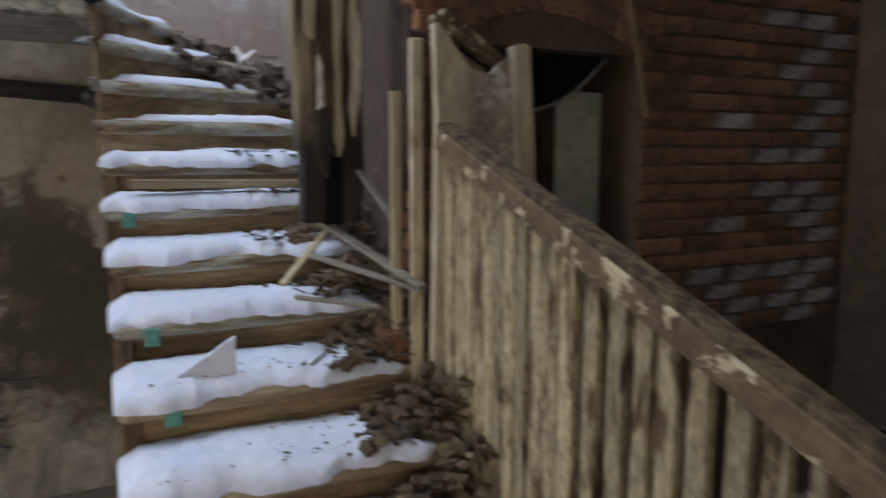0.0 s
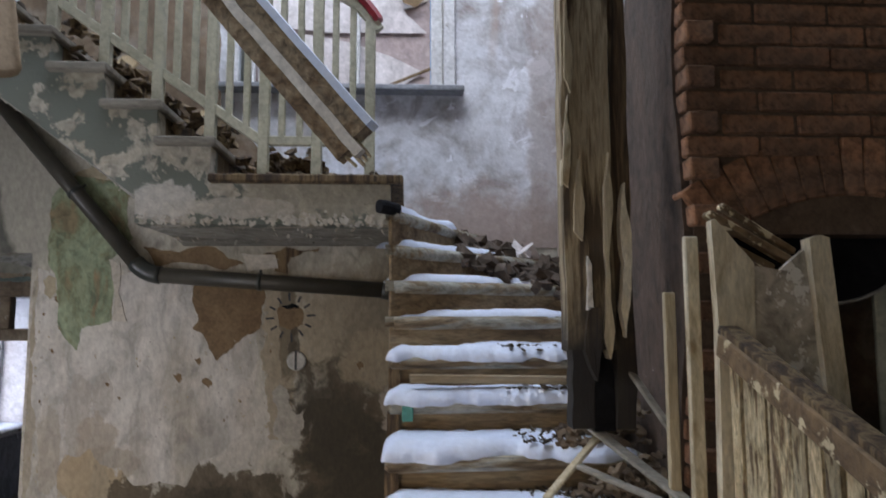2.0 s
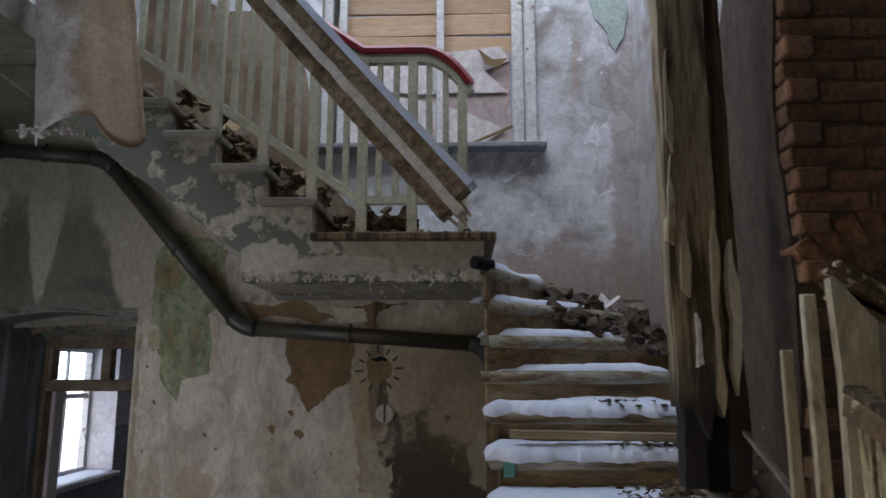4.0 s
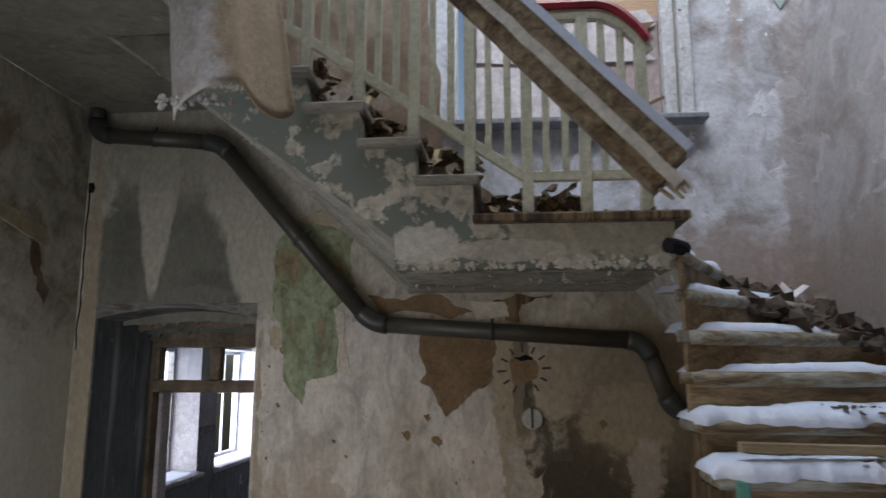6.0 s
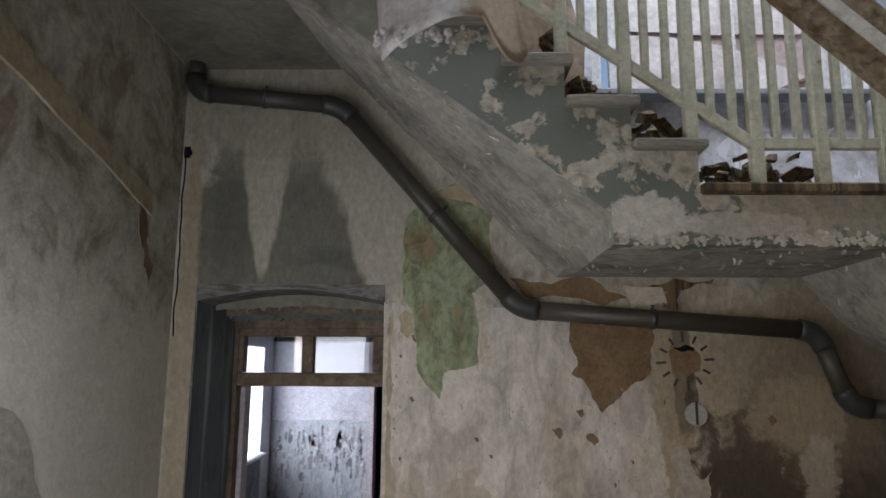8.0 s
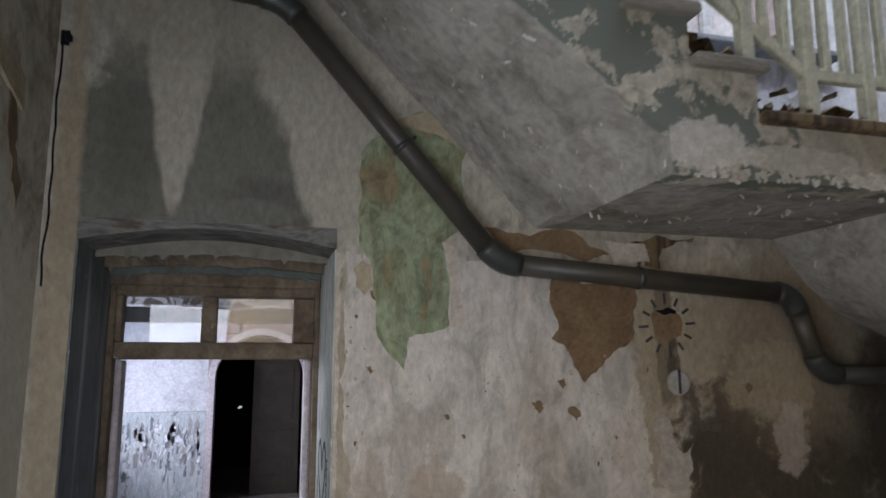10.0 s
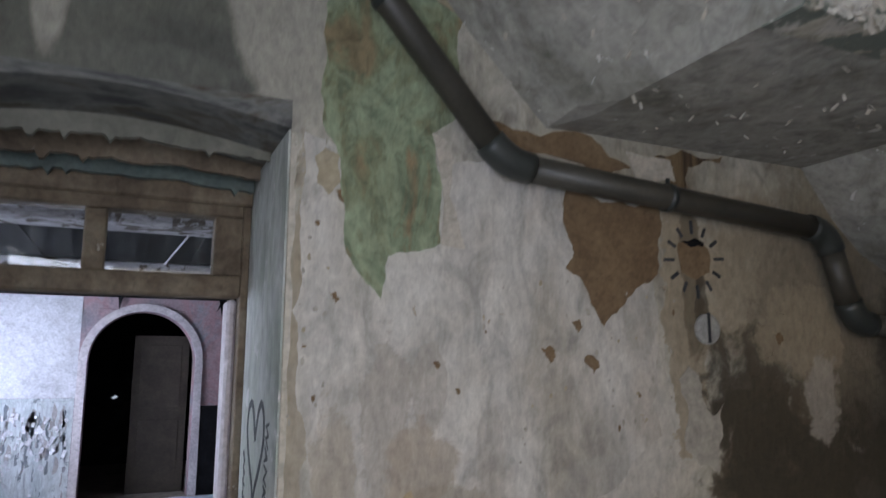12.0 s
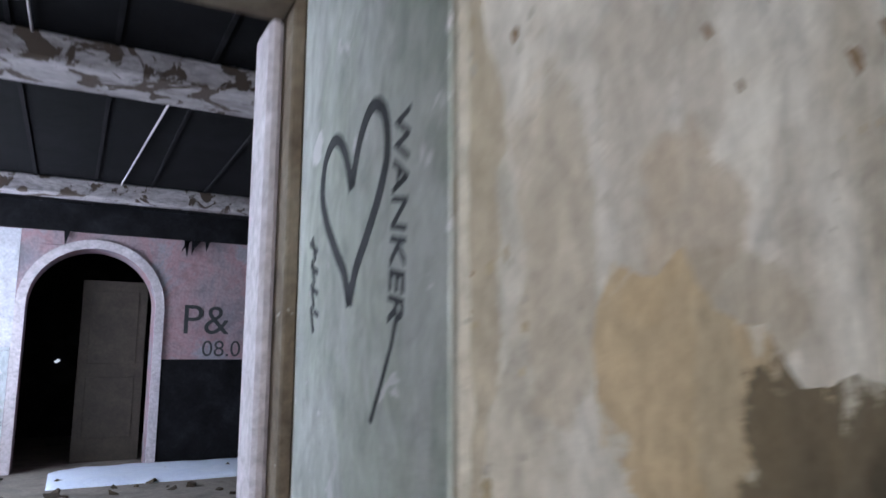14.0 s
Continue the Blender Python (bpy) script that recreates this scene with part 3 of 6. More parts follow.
def wall_with(us, vs, holes, place, t0, t1):
    """A wall between depths t0 and t1, cut by holes (u0, u1, v0, v1); us and vs hold every border."""
    bm = bmesh.new()
    def solid_cell(i, j):
        if not (0 <= i < len(us) - 1 and 0 <= j < len(vs) - 1):
            return False
        u, v = (us[i] + us[i + 1]) / 2, (vs[j] + vs[j + 1]) / 2
        return not any(a < u < b and c < v < d for a, b, c, d in holes)
    def quad(*p):
        bm.faces.new([bm.verts.new(place(*q)) for q in p])
    for i in range(len(us) - 1):
        for j in range(len(vs) - 1):
            if not solid_cell(i, j):
                continue
            u0, u1, v0, v1 = us[i], us[i + 1], vs[j], vs[j + 1]
            for t in (t0, t1):
                quad((u0, v0, t), (u1, v0, t), (u1, v1, t), (u0, v1, t))
            if not solid_cell(i - 1, j):
                quad((u0, v0, t0), (u0, v1, t0), (u0, v1, t1), (u0, v0, t1))
            if not solid_cell(i + 1, j):
                quad((u1, v0, t0), (u1, v1, t0), (u1, v1, t1), (u1, v0, t1))
            if not solid_cell(i, j - 1):
                quad((u0, v0, t0), (u1, v0, t0), (u1, v0, t1), (u0, v0, t1))
            if not solid_cell(i, j + 1):
                quad((u0, v1, t0), (u1, v1, t0), (u1, v1, t1), (u0, v1, t1))
    bmesh.ops.remove_doubles(bm, verts=bm.verts, dist=1e-5)
    return bm


def snow(name, x0, x1, y0, y1, z, thick, seed, nx=26, ny=9, drip=0.0):
    """A bank of snow on a ledge, ragged at its edges."""
    bm = bmesh.new()
    grid = []
    for j in range(ny):
        row = []
        for i in range(nx):
            u, v = i / (nx - 1), j / (ny - 1)
            wob = 0.045 * noise.noise(Vector((u * 3, seed, 0))) + 0.022 * noise.noise(Vector((u * 11, seed, 3))) + 0.006 * noise.noise(Vector((u * 31, seed, 5))) + 0.002
            side = 0.05 * noise.noise(Vector((v * 5, seed, 7)))
            x = x0 + (x1 - x0) * u + side * (u > 0.5)
            y = y0 + (y1 - y0) * v + wob * (1 - v)
            edge = min(1, min(v * 5, (1 - u) * 6, u * 14) ** 0.5) if 0 < u < 1 and v > 0 else 0.0
            h = thick * edge * (0.85 + 0.35 * noise.noise(Vector((x * 3, y * 4, seed)))) + 0.006 * edge * noise.noise(Vector((x * 22, y * 22, seed))) + 0.003 * edge * noise.noise(Vector((x * 60, y * 60, seed)))
            row.append(bm.verts.new((x, y, z + max(h, 0.001))))
        grid.append(row)
    for j in range(ny - 1):
        for i in range(nx - 1):
            bm.faces.new((grid[j][i], grid[j][i + 1], grid[j + 1][i + 1], grid[j + 1][i]))
    low = {}
    rim = [e for e in bm.edges if len(e.link_faces) == 1]
    for e in rim:
        for v in e.verts:
            if v not in low:
                low[v] = bm.verts.new((v.co.x, v.co.y, z - 0.002 - 0.018 * drip * max(0.0, min(1.0, (y0 + 0.02 - v.co.y) / 0.03))))
    for e in rim:
        a, b = e.verts
        bm.faces.new((a, b, low[b], low[a]))
    return bm


def chips(rng, n, area, ground, size=(0.02, 0.09), flat=0.35):
    """Loose fragments lying on a ground height given by ground(x, y)."""
    bm = bmesh.new()
    for _ in range(n):
        x, y = rng.uniform(area[0], area[1]), rng.uniform(area[2], area[3])
        s = rng.uniform(*size) * rng.uniform(0.5, 1)
        h = s * flat * rng.uniform(0.4, 1.2)
        g = bmesh.ops.create_cube(bm, size=1.7)["verts"]
        m = pose(x, y, ground(x, y) + h * 0.3, rng.uniform(-35, 35), rng.uniform(-35, 35), rng.uniform(0, 360))
        for v in g:
            v.co = m @ Vector((v.co.x * s * rng.uniform(0.35, 1.15), v.co.y * s * 0.7 * rng.uniform(0.3, 1.15), v.co.z * h * rng.uniform(0.5, 1.2)))
    return bm

# ---- the large structure ----
WALL = 4.22          # front of the main wall
BACK = 5.02          # its far side
LANDING = 2.83
HALL, LOW, ROOM = 0.68, 0.15, 0.15

floor = thing("floor", (-1, 1, 0), "dirty concrete hall floor on two levels", "floor", kind="structure")
part("hall_floor", boxes((-3.4, -1.9, -2.0, 2.2, LOW - 0.2, HALL), (-1.899, 3.6, -2.0, 1.75, LOW - 0.2, HALL)), CONCRETE, floor)
part("floor_under_stair", boxes((-1.899, 3.6, 1.751, WALL, LOW - 0.2, LOW)), CONCRETE, floor)
part("low_floor", boxes((-3.4, -1.9, 2.9, BACK, LOW - 0.2, LOW)), CONCRETE, floor)
for y0, y1, z in ((2.2, 2.55, 0.51), (2.55, 2.9, 0.33)):
    part("floor_step", boxes((-3.4, -1.9, y0, y1, z - 0.3, z)), CONCRETE, floor)

DOOR = (-3.06, -2.10, LOW, 2.56)
WIN = (-1.02, 0.30, 3.57, 5.3)
wall_north = tagged(part("wall_north", wall_with([-6, DOOR[0], DOOR[1], WIN[0], WIN[1], 3.6], [-0.1, DOOR[2], DOOR[3], 2.85, WIN[2], WIN[3], 6.6],
                    [DOOR, WIN], XZ, WALL, BACK), PLASTER), "thick stained cream plaster wall with peeling patches", "wall", kind="structure")
# upper part of the same wall, whitewashed, over the stair
part("whitewash_coat", wall_with([-1.2, WIN[0], 0.02, WIN[1], 1.0], [2.6, LANDING, WIN[2], WIN[3], 6.5], [(-1.2, 0.02, 2.4, LANDING), WIN], XZ, WALL - 0.006, WALL + 0.01),
     WHITEWASH, wall_north, "cold mottled whitewash above the stair")
part("whitewash_coat", boxes((-3.18, -1.201, WALL - 0.006, WALL - 0.0005, 3.89, 6.5)), WHITEWASH, wall_north)
# shallow arched head over the doorway
n = 16
head = [(DOOR[0], 2.559)] + [(DOOR[0] + (DOOR[1] - DOOR[0]) * i / n, 2.475 + 0.06 * math.sin(math.pi * i / n)) for i in range(n + 1)] + [(DOOR[1], 2.559)]
bm = bmesh.new()
prism(bm, head, XZ, WALL, BACK - 0.1)
part("door_head", bm, TORNPAINT, wall_north, "dark shallow arched door head")
part("reveal_coat", boxes((DOOR[1] - 0.005, DOOR[1] + 0.004, WALL + 0.012, 4.875, LOW, 2.474)), REVEAL, wall_north, "pale green-grey painted door reveal")
part("reveal_coat", boxes((DOOR[0] - 0.004, DOOR[0] + 0.005, WALL + 0.012, 4.875, LOW, 2.474)), DARKREVEAL, wall_north, "dark blue-grey painted door reveal with painted-in pale sheen")

# unseen opening added in the west wall for the side fill lamp
SIDE = (1.5, 2.8, 0.95, 2.5)
wall_west = solid("wall_west", wall_with([-2.0, SIDE[0], SIDE[1], WALL], [LOW - 0.2, SIDE[2], SIDE[3], 3.719], [SIDE], YZ, -3.4, -3.18), PLASTER_W, "damp mottled plaster wall with brown stains", "wall", "structure")
upper_west = solid("wall_west_upper", boxes((-3.4, -3.18, -2.0, WALL, 3.9, 6.5)), WHITEWASH, "pale blue-grey upper stairwell wall", "wall", "structure")
# unseen entrance opening, added where the fill lamp behind stands
ENT = (-2.8, -1.0, HALL, 2.95)
wall_south = solid("wall_south", wall_with([-3.4, ENT[0], ENT[1], 3.6], [0, HALL, ENT[3], 6.5], [ENT], XZ, -2.0, -1.8), PLASTER_W, "plain damp plaster wall", "wall", "structure")
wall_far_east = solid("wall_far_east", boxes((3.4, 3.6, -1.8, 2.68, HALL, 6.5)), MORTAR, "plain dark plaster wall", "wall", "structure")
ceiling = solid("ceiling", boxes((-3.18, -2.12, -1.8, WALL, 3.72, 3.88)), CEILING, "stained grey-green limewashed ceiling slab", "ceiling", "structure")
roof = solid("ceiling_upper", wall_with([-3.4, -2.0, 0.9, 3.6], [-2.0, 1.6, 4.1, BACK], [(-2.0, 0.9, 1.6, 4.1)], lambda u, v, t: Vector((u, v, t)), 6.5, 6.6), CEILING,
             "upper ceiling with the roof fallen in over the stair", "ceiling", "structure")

# east side: plastered return of the stair wall, then a bare brick pier with an arch
EAST, PIER = 1.0, 2.28
pier = tagged(part("wall_east", boxes((EAST + 0.013, 1.6, PIER + 0.41, WALL, LOW, 6.5)), MORTAR), "brick stair wall with the plaster fallen off", "wall", kind="structure")
bm = bmesh.new()
prism(bm, ragged([(WALL - 0.01, 1.2), (3.35, 1.2), (3.2, 2.3), (2.98, 3.0), (2.86, 3.4), (2.62, 4.0), (2.45, 4.6), (2.4, 6.4), (WALL - 0.01, 6.4)], random.Random(5), 3, 0.08), YZ, EAST - 0.012, EAST + 0.05)
part("plaster_coat", bm, WHITEWASH, pier, "broken edge of whitewashed plaster")
bm = bmesh.new()
prism(bm, ragged([(3.38, 1.25), (2.38, 1.25), (2.35, 2.0), (2.31, 2.6), (2.34, 3.2), (2.31, 4.0), (2.33, 6.3), (2.60, 6.3), (2.78, 4.0), (3.02, 3.4), (3.14, 3.0), (3.36, 2.3)], random.Random(15), 4, 0.07), YZ, EAST - 0.010, EAST + 0.05)
part("render_coat", bm, BROWNCOAT, pier, "thin brown render smeared over the brickwork")

# ---- stair: upper flight ----
TREAD, RISE, X1, FRONT = 0.25, 0.172, -0.83, 3.27
STEPS = 7
upper = thing("upper_stair_flight", (-1, 3.7, LANDING), "worn masonry stair flight with peeling cream and teal paint", "staircase")
outline = [(0.0, LANDING - 0.035), (0.0, 2.60), (-1.16, 2.60), (-1.165, 2.73), (-2.05, 2.73 + 0.885 * 0.735), (-2.05, 3.655), (-2.117, 3.655), (-2.117, LANDING + STEPS * RISE - 0.035), (X1 - STEPS * TREAD + 0.47, LANDING + STEPS * RISE - 0.035)]
for i in range(STEPS, 0, -1):
    outline += [(X1 - (i - 1) * TREAD, LANDING + i * RISE - 0.035), (X1 - (i - 1) * TREAD, LANDING + (i - 1) * RISE - 0.035)]
bm = bmesh.new()
prism(bm, outline, XZ, FRONT, FRONT + 0.12)
part("stringer", bm, STRINGER, upper, "side face with cream paint flaking off teal")
bm = bmesh.new()
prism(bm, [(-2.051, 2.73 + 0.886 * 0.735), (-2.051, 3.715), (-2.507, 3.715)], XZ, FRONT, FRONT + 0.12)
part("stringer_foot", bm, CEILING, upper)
bm = bmesh.new()
# underside: flat below the landing, then warped up to the ceiling
rows_ = []
for k in range(13):
    u = 1.065 * k / 12
    a = Vector((-1.165 - u * 1.30, FRONT + 0.003, 2.735 + u * 0.93))
    b = Vector((-1.235 - u * 1.06, WALL, 2.60 + u * 1.06))
    rows_.append([bm.verts.new(a.lerp(b, v / 6) + Vector((0, 0, 0.012 * noise.noise(Vector((u * 6, v, 0)))))) for v in range(7)])
for a, b in zip(rows_, rows_[1:]):
    for k in range(6):
        bm.faces.new((a[k], a[k + 1], b[k + 1], b[k]))
flat = [[bm.verts.new((x, FRONT + 0.003 + (WALL - FRONT - 0.003) * v / 6, 2.604 - 0.1 * (x > 0.01))) for v in range(7)] for x in (0.0, -1.16)]
for k in range(6):
    bm.faces.new((flat[0][k], flat[0][k + 1], flat[1][k + 1], flat[1][k]))
    bm.faces.new((flat[1][k], flat[1][k + 1], rows_[0][k + 1], rows_[0][k]))
r = bmesh.ops.extrude_face_region(bm, geom=bm.faces[:])
bmesh.ops.translate(bm, verts=[v for v in r["geom"] if isinstance(v, bmesh.types.BMVert)], vec=(0, 0, 0.05))
part("soffit", bm, SOFFIT, upper, "flaking grey limewashed underside")
for i in range(STEPS + 1):
    x1 = X1 - (i - 1) * TREAD if i else 0.03
    x0 = X1 - i * TREAD
    z = LANDING + i * RISE
    bm = boxes((x0 - 0.0, x1 + 0.03, FRONT - 0.045, WALL - 0.01, z - 0.04, z), bevel=0.008)
    part("tread", bm, POSTWOOD if i == 0 else GREYTREAD, upper, "rotted brown landing board" if i == 0 else "dusty grey-painted tread")
    if i:
        part("riser", boxes((x1 - 0.012, x1, FRONT + 0.12, WALL - 0.01, z - RISE, z - 0.041)), POSTWOOD, upper, "rotten dark riser board")
part("core", boxes((-0.8, -0.02, FRONT + 0.12, WALL - 0.02, 2.66, LANDING - 0.041)), CONCRETE, upper)

# ---- balustrade ----
RAILY = FRONT + 0.03
balustrade = thing("balustrade", (-1, RAILY, LANDING), "cream painted stair balustrade with a dark red handrail", "balustrade")


def rail_z(x):
    return 3.0 if x > -0.61 else 3.0 + (-0.61 - x) * 0.69


def top_z(x):
    if x > -0.30:
        s = (x + 0.30) / 0.22
        return 3.72 - 0.16 * s * s
    return 3.72 if x > -0.60 else 3.72 + (-0.60 - x) * 0.69


for k in range(9):
    x = -0.10 - 0.2475 * k
    z0 = LANDING + (0 if k < 3 else (k - 2) * RISE)
    part("post", boxes((x - 0.024, x + 0.024, RAILY - 0.024, RAILY + 0.024, z0, top_z(x)), bevel=0.004), CREAM, balustrade)
    for j in (1, 2):
        xx = x - 0.0825 * j
        part("baluster", boxes((xx - 0.015, xx + 0.015, RAILY - 0.015, RAILY + 0.015, rail_z(xx), top_z(xx)), bevel=0.003), CREAM, balustrade)
bm = bmesh.new()
bar(bm, (-0.08, RAILY, 3.0), (-0.615, RAILY, 3.0), 0.03, 0.045)
bar(bm, (-0.60, RAILY, 2.995), (-2.3, RAILY, 2.995 + 1.7 * 0.69), 0.03, 0.045)
part("bottom_rail", bm, CREAM, balustrade)


def swept(pts, w, h, z):
    bm = bmesh.new()
    sec = [(-w, -h * 0.6), (w, -h * 0.6), (w * 1.15, h * 0.2), (w * 0.6, h), (-w * 0.6, h), (-w * 1.15, h * 0.2)]
    rings = []
    for i, (x, zz) in enumerate(pts):
        a, b = pts[max(i - 1, 0)], pts[min(i + 1, len(pts) - 1)]
        d = Vector((b[0] - a[0], 0, b[1] - a[1])).normalized()
        nrm = Vector((-d.z, 0, d.x))
        nrm = nrm if nrm.z > 0 else -nrm
        rings.append([bm.verts.new(Vector((x, RAILY + s, zz + z)) + nrm * t) for s, t in sec])
    for a, b in zip(rings, rings[1:]):
        for k in range(6):
            bm.faces.new((a[k], a[(k + 1) % 6], b[(k + 1) % 6], b[k]))
    bm.faces.new(rings[0])
    bm.faces.new(rings[-1][::-1])
    return bm


line = [(-0.065 - i * 0.0235, top_z(-0.065 - i * 0.0235)) for i in range(24)] + [(-0.7 - i * 0.4, top_z(-0.7 - i * 0.4)) for i in range(5)]
part("under_rail", swept(line, 0.022, 0.032, 0.01), CREAM, balustrade)
part("handrail", swept(line, 0.034, 0.028, 0.055), RED, balustrade, "dark red glossy handrail with a curved end", smooth=False)

# ---- stair: winders and lower flight ----
lower = thing("lower_stair_flight", (0.5, 2.4, 1.2), "broken timber stair with snow on its treads", "staircase")
PIV = (0.0, 3.22)
ANGLES = [90, 64, 44, 25, 9]
for k in range(4):
    # wedge treads turn round the post at the landing corner; the top one meets the landing
    z = LANDING - 0.163 * (k + 1)
    a0, a1 = ANGLES[k], ANGLES[k + 1]
    def edge(a):
        c, s_ = math.cos(radians(a)), math.sin(radians(a))
        r = min(0.97 / max(c, 1e-6), (WALL - 0.012 - PIV[1]) / max(s_, 1e-6))
        return (PIV[0] + c * r, PIV[1] + s_ * r)
    pts = [(-0.02, PIV[1] - 0.01), edge(a1 - 2)]
    if a1 < 45 < a0:
        pts.append((0.97, WALL - 0.012))
    pts += [edge(a0 + (3 if k else 0)), (-0.02, PIV[1] + 0.03)]
    bm = bmesh.new()
    prism(bm, pts, lambda u, v, t: Vector((u, v, t)), z - 0.045, z)
    part("winder_tread", bm, NOSING, lower)
    e = Vector((*edge(a1 - 1), 0)) - Vector((*PIV, 0))
    bm = bmesh.new()
    bar(bm, Vector((*PIV, z - 0.105)), Vector((*PIV, z - 0.105)) + e * 0.98, 0.02, 0.115)
    part("riser", bm, RISERWOOD, lower)
    tube_ = bmesh.new()
    tube(tube_, [Vector((*PIV, z - 0.03)) + e * f + Vector((0, 0, 0.006 * noise.noise(Vector((f * 5, k, 0))))) for f in (0.02, 0.2, 0.4, 0.6, 0.8, 0.97)], [0.030, 0.032, 0.029, 0.033, 0.030, 0.031], 12)
    part("nosing", tube_, NOSING, lower, "rounded grey-painted nosing", smooth=True)
EDGES = [(3.10, 2.0), (2.9, 1.835), (2.615, 1.67), (2.34, 1.505), (2.05, 1.34), (1.77, 1.175), (1.49, 1.01), (1.21, 0.845)]
rng = random.Random(11)
for i, (y, z) in enumerate(EDGES):
    yb = EDGES[i - 1][0] + 0.03 if i else 3.40
    sag = rng.uniform(-0.012, 0.012)
    bm = bmesh.new()
    box(bm, 0.0, 0.95, y, yb, z - 0.05, z, Matrix.Translation((0, 0, 0)), 0.016)
    for v in bm.verts:
        v.co.z += sag * (v.co.x - 0.4) + 0.006 * noise.noise(v.co * 4)
    part("tread", bm, NOSING if i < 4 else TIMBER_X, lower, "grey-painted worn tread" if i < 4 else "bare brown tread")
    part("riser", boxes((0.03, 0.94, y + 0.05, y + 0.075, z - 0.165, z - 0.051)), RISERWOOD, lower)
side = [(3.25, 2.78), (3.25, 2.05)] + [(1.05, 0.68), (1.19, 0.68)]
zig = []
for i, (y, z) in enumerate(EDGES):
    zig += [((EDGES[i - 1][0] if i else 3.25), z - 0.047), (y + 0.02, z - 0.047)]
bm = bmesh.new()
prism(bm, zig + [(1.20, 0.69), (1.45, 0.69), (3.25, 1.70)], YZ, 0.0, 0.05)
part("stringer", bm, POSTWOOD, lower, "rough brown side board")
bm = bmesh.new()
prism(bm, zig + [(1.20, 0.69), (1.45, 0.69), (3.25, 1.70)], YZ, 0.90, 0.95)
part("stringer", bm, POSTWOOD, lower)
bm = bmesh.new()
g = [[bm.verts.new((0.0 + 0.96 * u / 6, PIV[1] + 0.06 + (WALL - PIV[1] - 0.06) * v / 6, 2.604 - 0.175 * min(1, u / 1.5) - 0.0088 * (90 - math.degrees(math.atan2(max(v, 0.4), max(u, 0.02)))))) for v in range(7)] for u in range(7)]
for a, b in zip(g, g[1:]):
    for k in range(6):
        bm.faces.new((a[k], a[k + 1], b[k + 1], b[k]))
r = bmesh.ops.extrude_face_region(bm, geom=bm.faces[:])
bmesh.ops.translate(bm, verts=[v for v in r["geom"] if isinstance(v, bmesh.types.BMVert)], vec=(0, 0, 0.03))
part("winder_soffit", bm, SOFFIT, lower, "curved plaster underside of the winders")
bm = bmesh.new()
bar(bm, (0.09, 2.935, 1.925), (0.82, 2.945, 1.912), 0.03, 0.035)
part("loose_plank", bm, TIMBER_X, lower, "loose pale plank between two treads")
# red-brown dado band that climbs with the winders
patch("dado_band", [(0.03, 2.82), (0.03, 2.66), (0.4, 2.45), (0.95, 2.22), (0.95, 2.50), (0.5, 2.66), (0.3, 2.72)], REDDADO, wall_north, WALL - 0.006, "faded brown-red painted dado band", seed=4, rough=0.04)
bm = bmesh.new()
prism(bm, ragged([(WALL - 0.02, 2.50), (WALL - 0.02, 2.0), (3.3, 1.9), (3.3, 2.28), (3.7, 2.36)], random.Random(6), 3, 0.05), YZ, EAST - 0.016, EAST - 0.0)
part("dado_band", bm, REDDADO, pier, "faded brown-red painted dado band")

# ---- doorway: frame, fanlight ----
door_1 = thing("door_1", (-2.6, 4.94, LOW), "brown flaking door frame with a two-pane fanlight and no leaf", "door frame", kind="structure")
FX0, FX1, FY0, FY1 = DOOR[0], DOOR[1] - 0.0, 4.88, 4.99
for x0, x1 in ((FX0 + 0.001, FX0 + 0.03), (FX1 - 0.03, FX1 - 0.001)):
    part("jamb", boxes((x0, x1, FY0 + 0.01, FY1, LOW, 2.52), bevel=0.004), FRAMEWOOD, door_1)
for x0, x1 in ((FX0 + 0.031, FX0 + 0.06), (FX1 - 0.13, FX1 - 0.031)):
    part("sash_stile", boxes((x0, x1, FY0 + 0.01, FY1 - 0.01, 2.116, 2.329), bevel=0.004), FRAMEWOOD, door_1)
part("head_board", boxes((FX0 + 0.031, FX1 - 0.031, FY0, FY1, 2.33, 2.555), bevel=0.006), FRAMEWOOD, door_1)
part("transom", boxes((FX0 + 0.031, FX1 - 0.031, FY0 - 0.005, FY1 - 0.005, 2.035, 2.115), bevel=0.008), FRAMEWOOD, door_1)
part("mullion", boxes((-2.655, -2.585, FY0 + 0.015, FY1 - 0.01, 2.115, 2.33), bevel=0.006), FRAMEWOOD, door_1)
part("lintel_board", boxes((FX0 + 0.001, FX1 - 0.001, FY0 - 0.03, FY0 - 0.001, 2.37, 2.46), bevel=0.008), FRAMEWOOD, door_1, "ragged board over the fanlight")
for x0, x1 in ((FX0 + 0.061, -2.656), (-2.584, FX1 - 0.131)):
    p = part("pane", boxes((x0, x1, 4.935, 4.939, 2.116, 2.329)), GLASS, door_1, "dusty streaked glass pane")
    p.visible_shadow = False
part("architrave", boxes((FX1 - 0.064, FX1 - 0.031, FY1 - 0.03, 5.10, LOW, 2.034), bevel=0.01), LILAC, door_1, "lilac-white painted jamb lining")
part("architrave", boxes((FX0 + 0.031, FX0 + 0.06, FY1 - 0.03, 5.10, LOW, 2.034), bevel=0.01), LILAC, door_1, "lilac-white painted jamb lining")

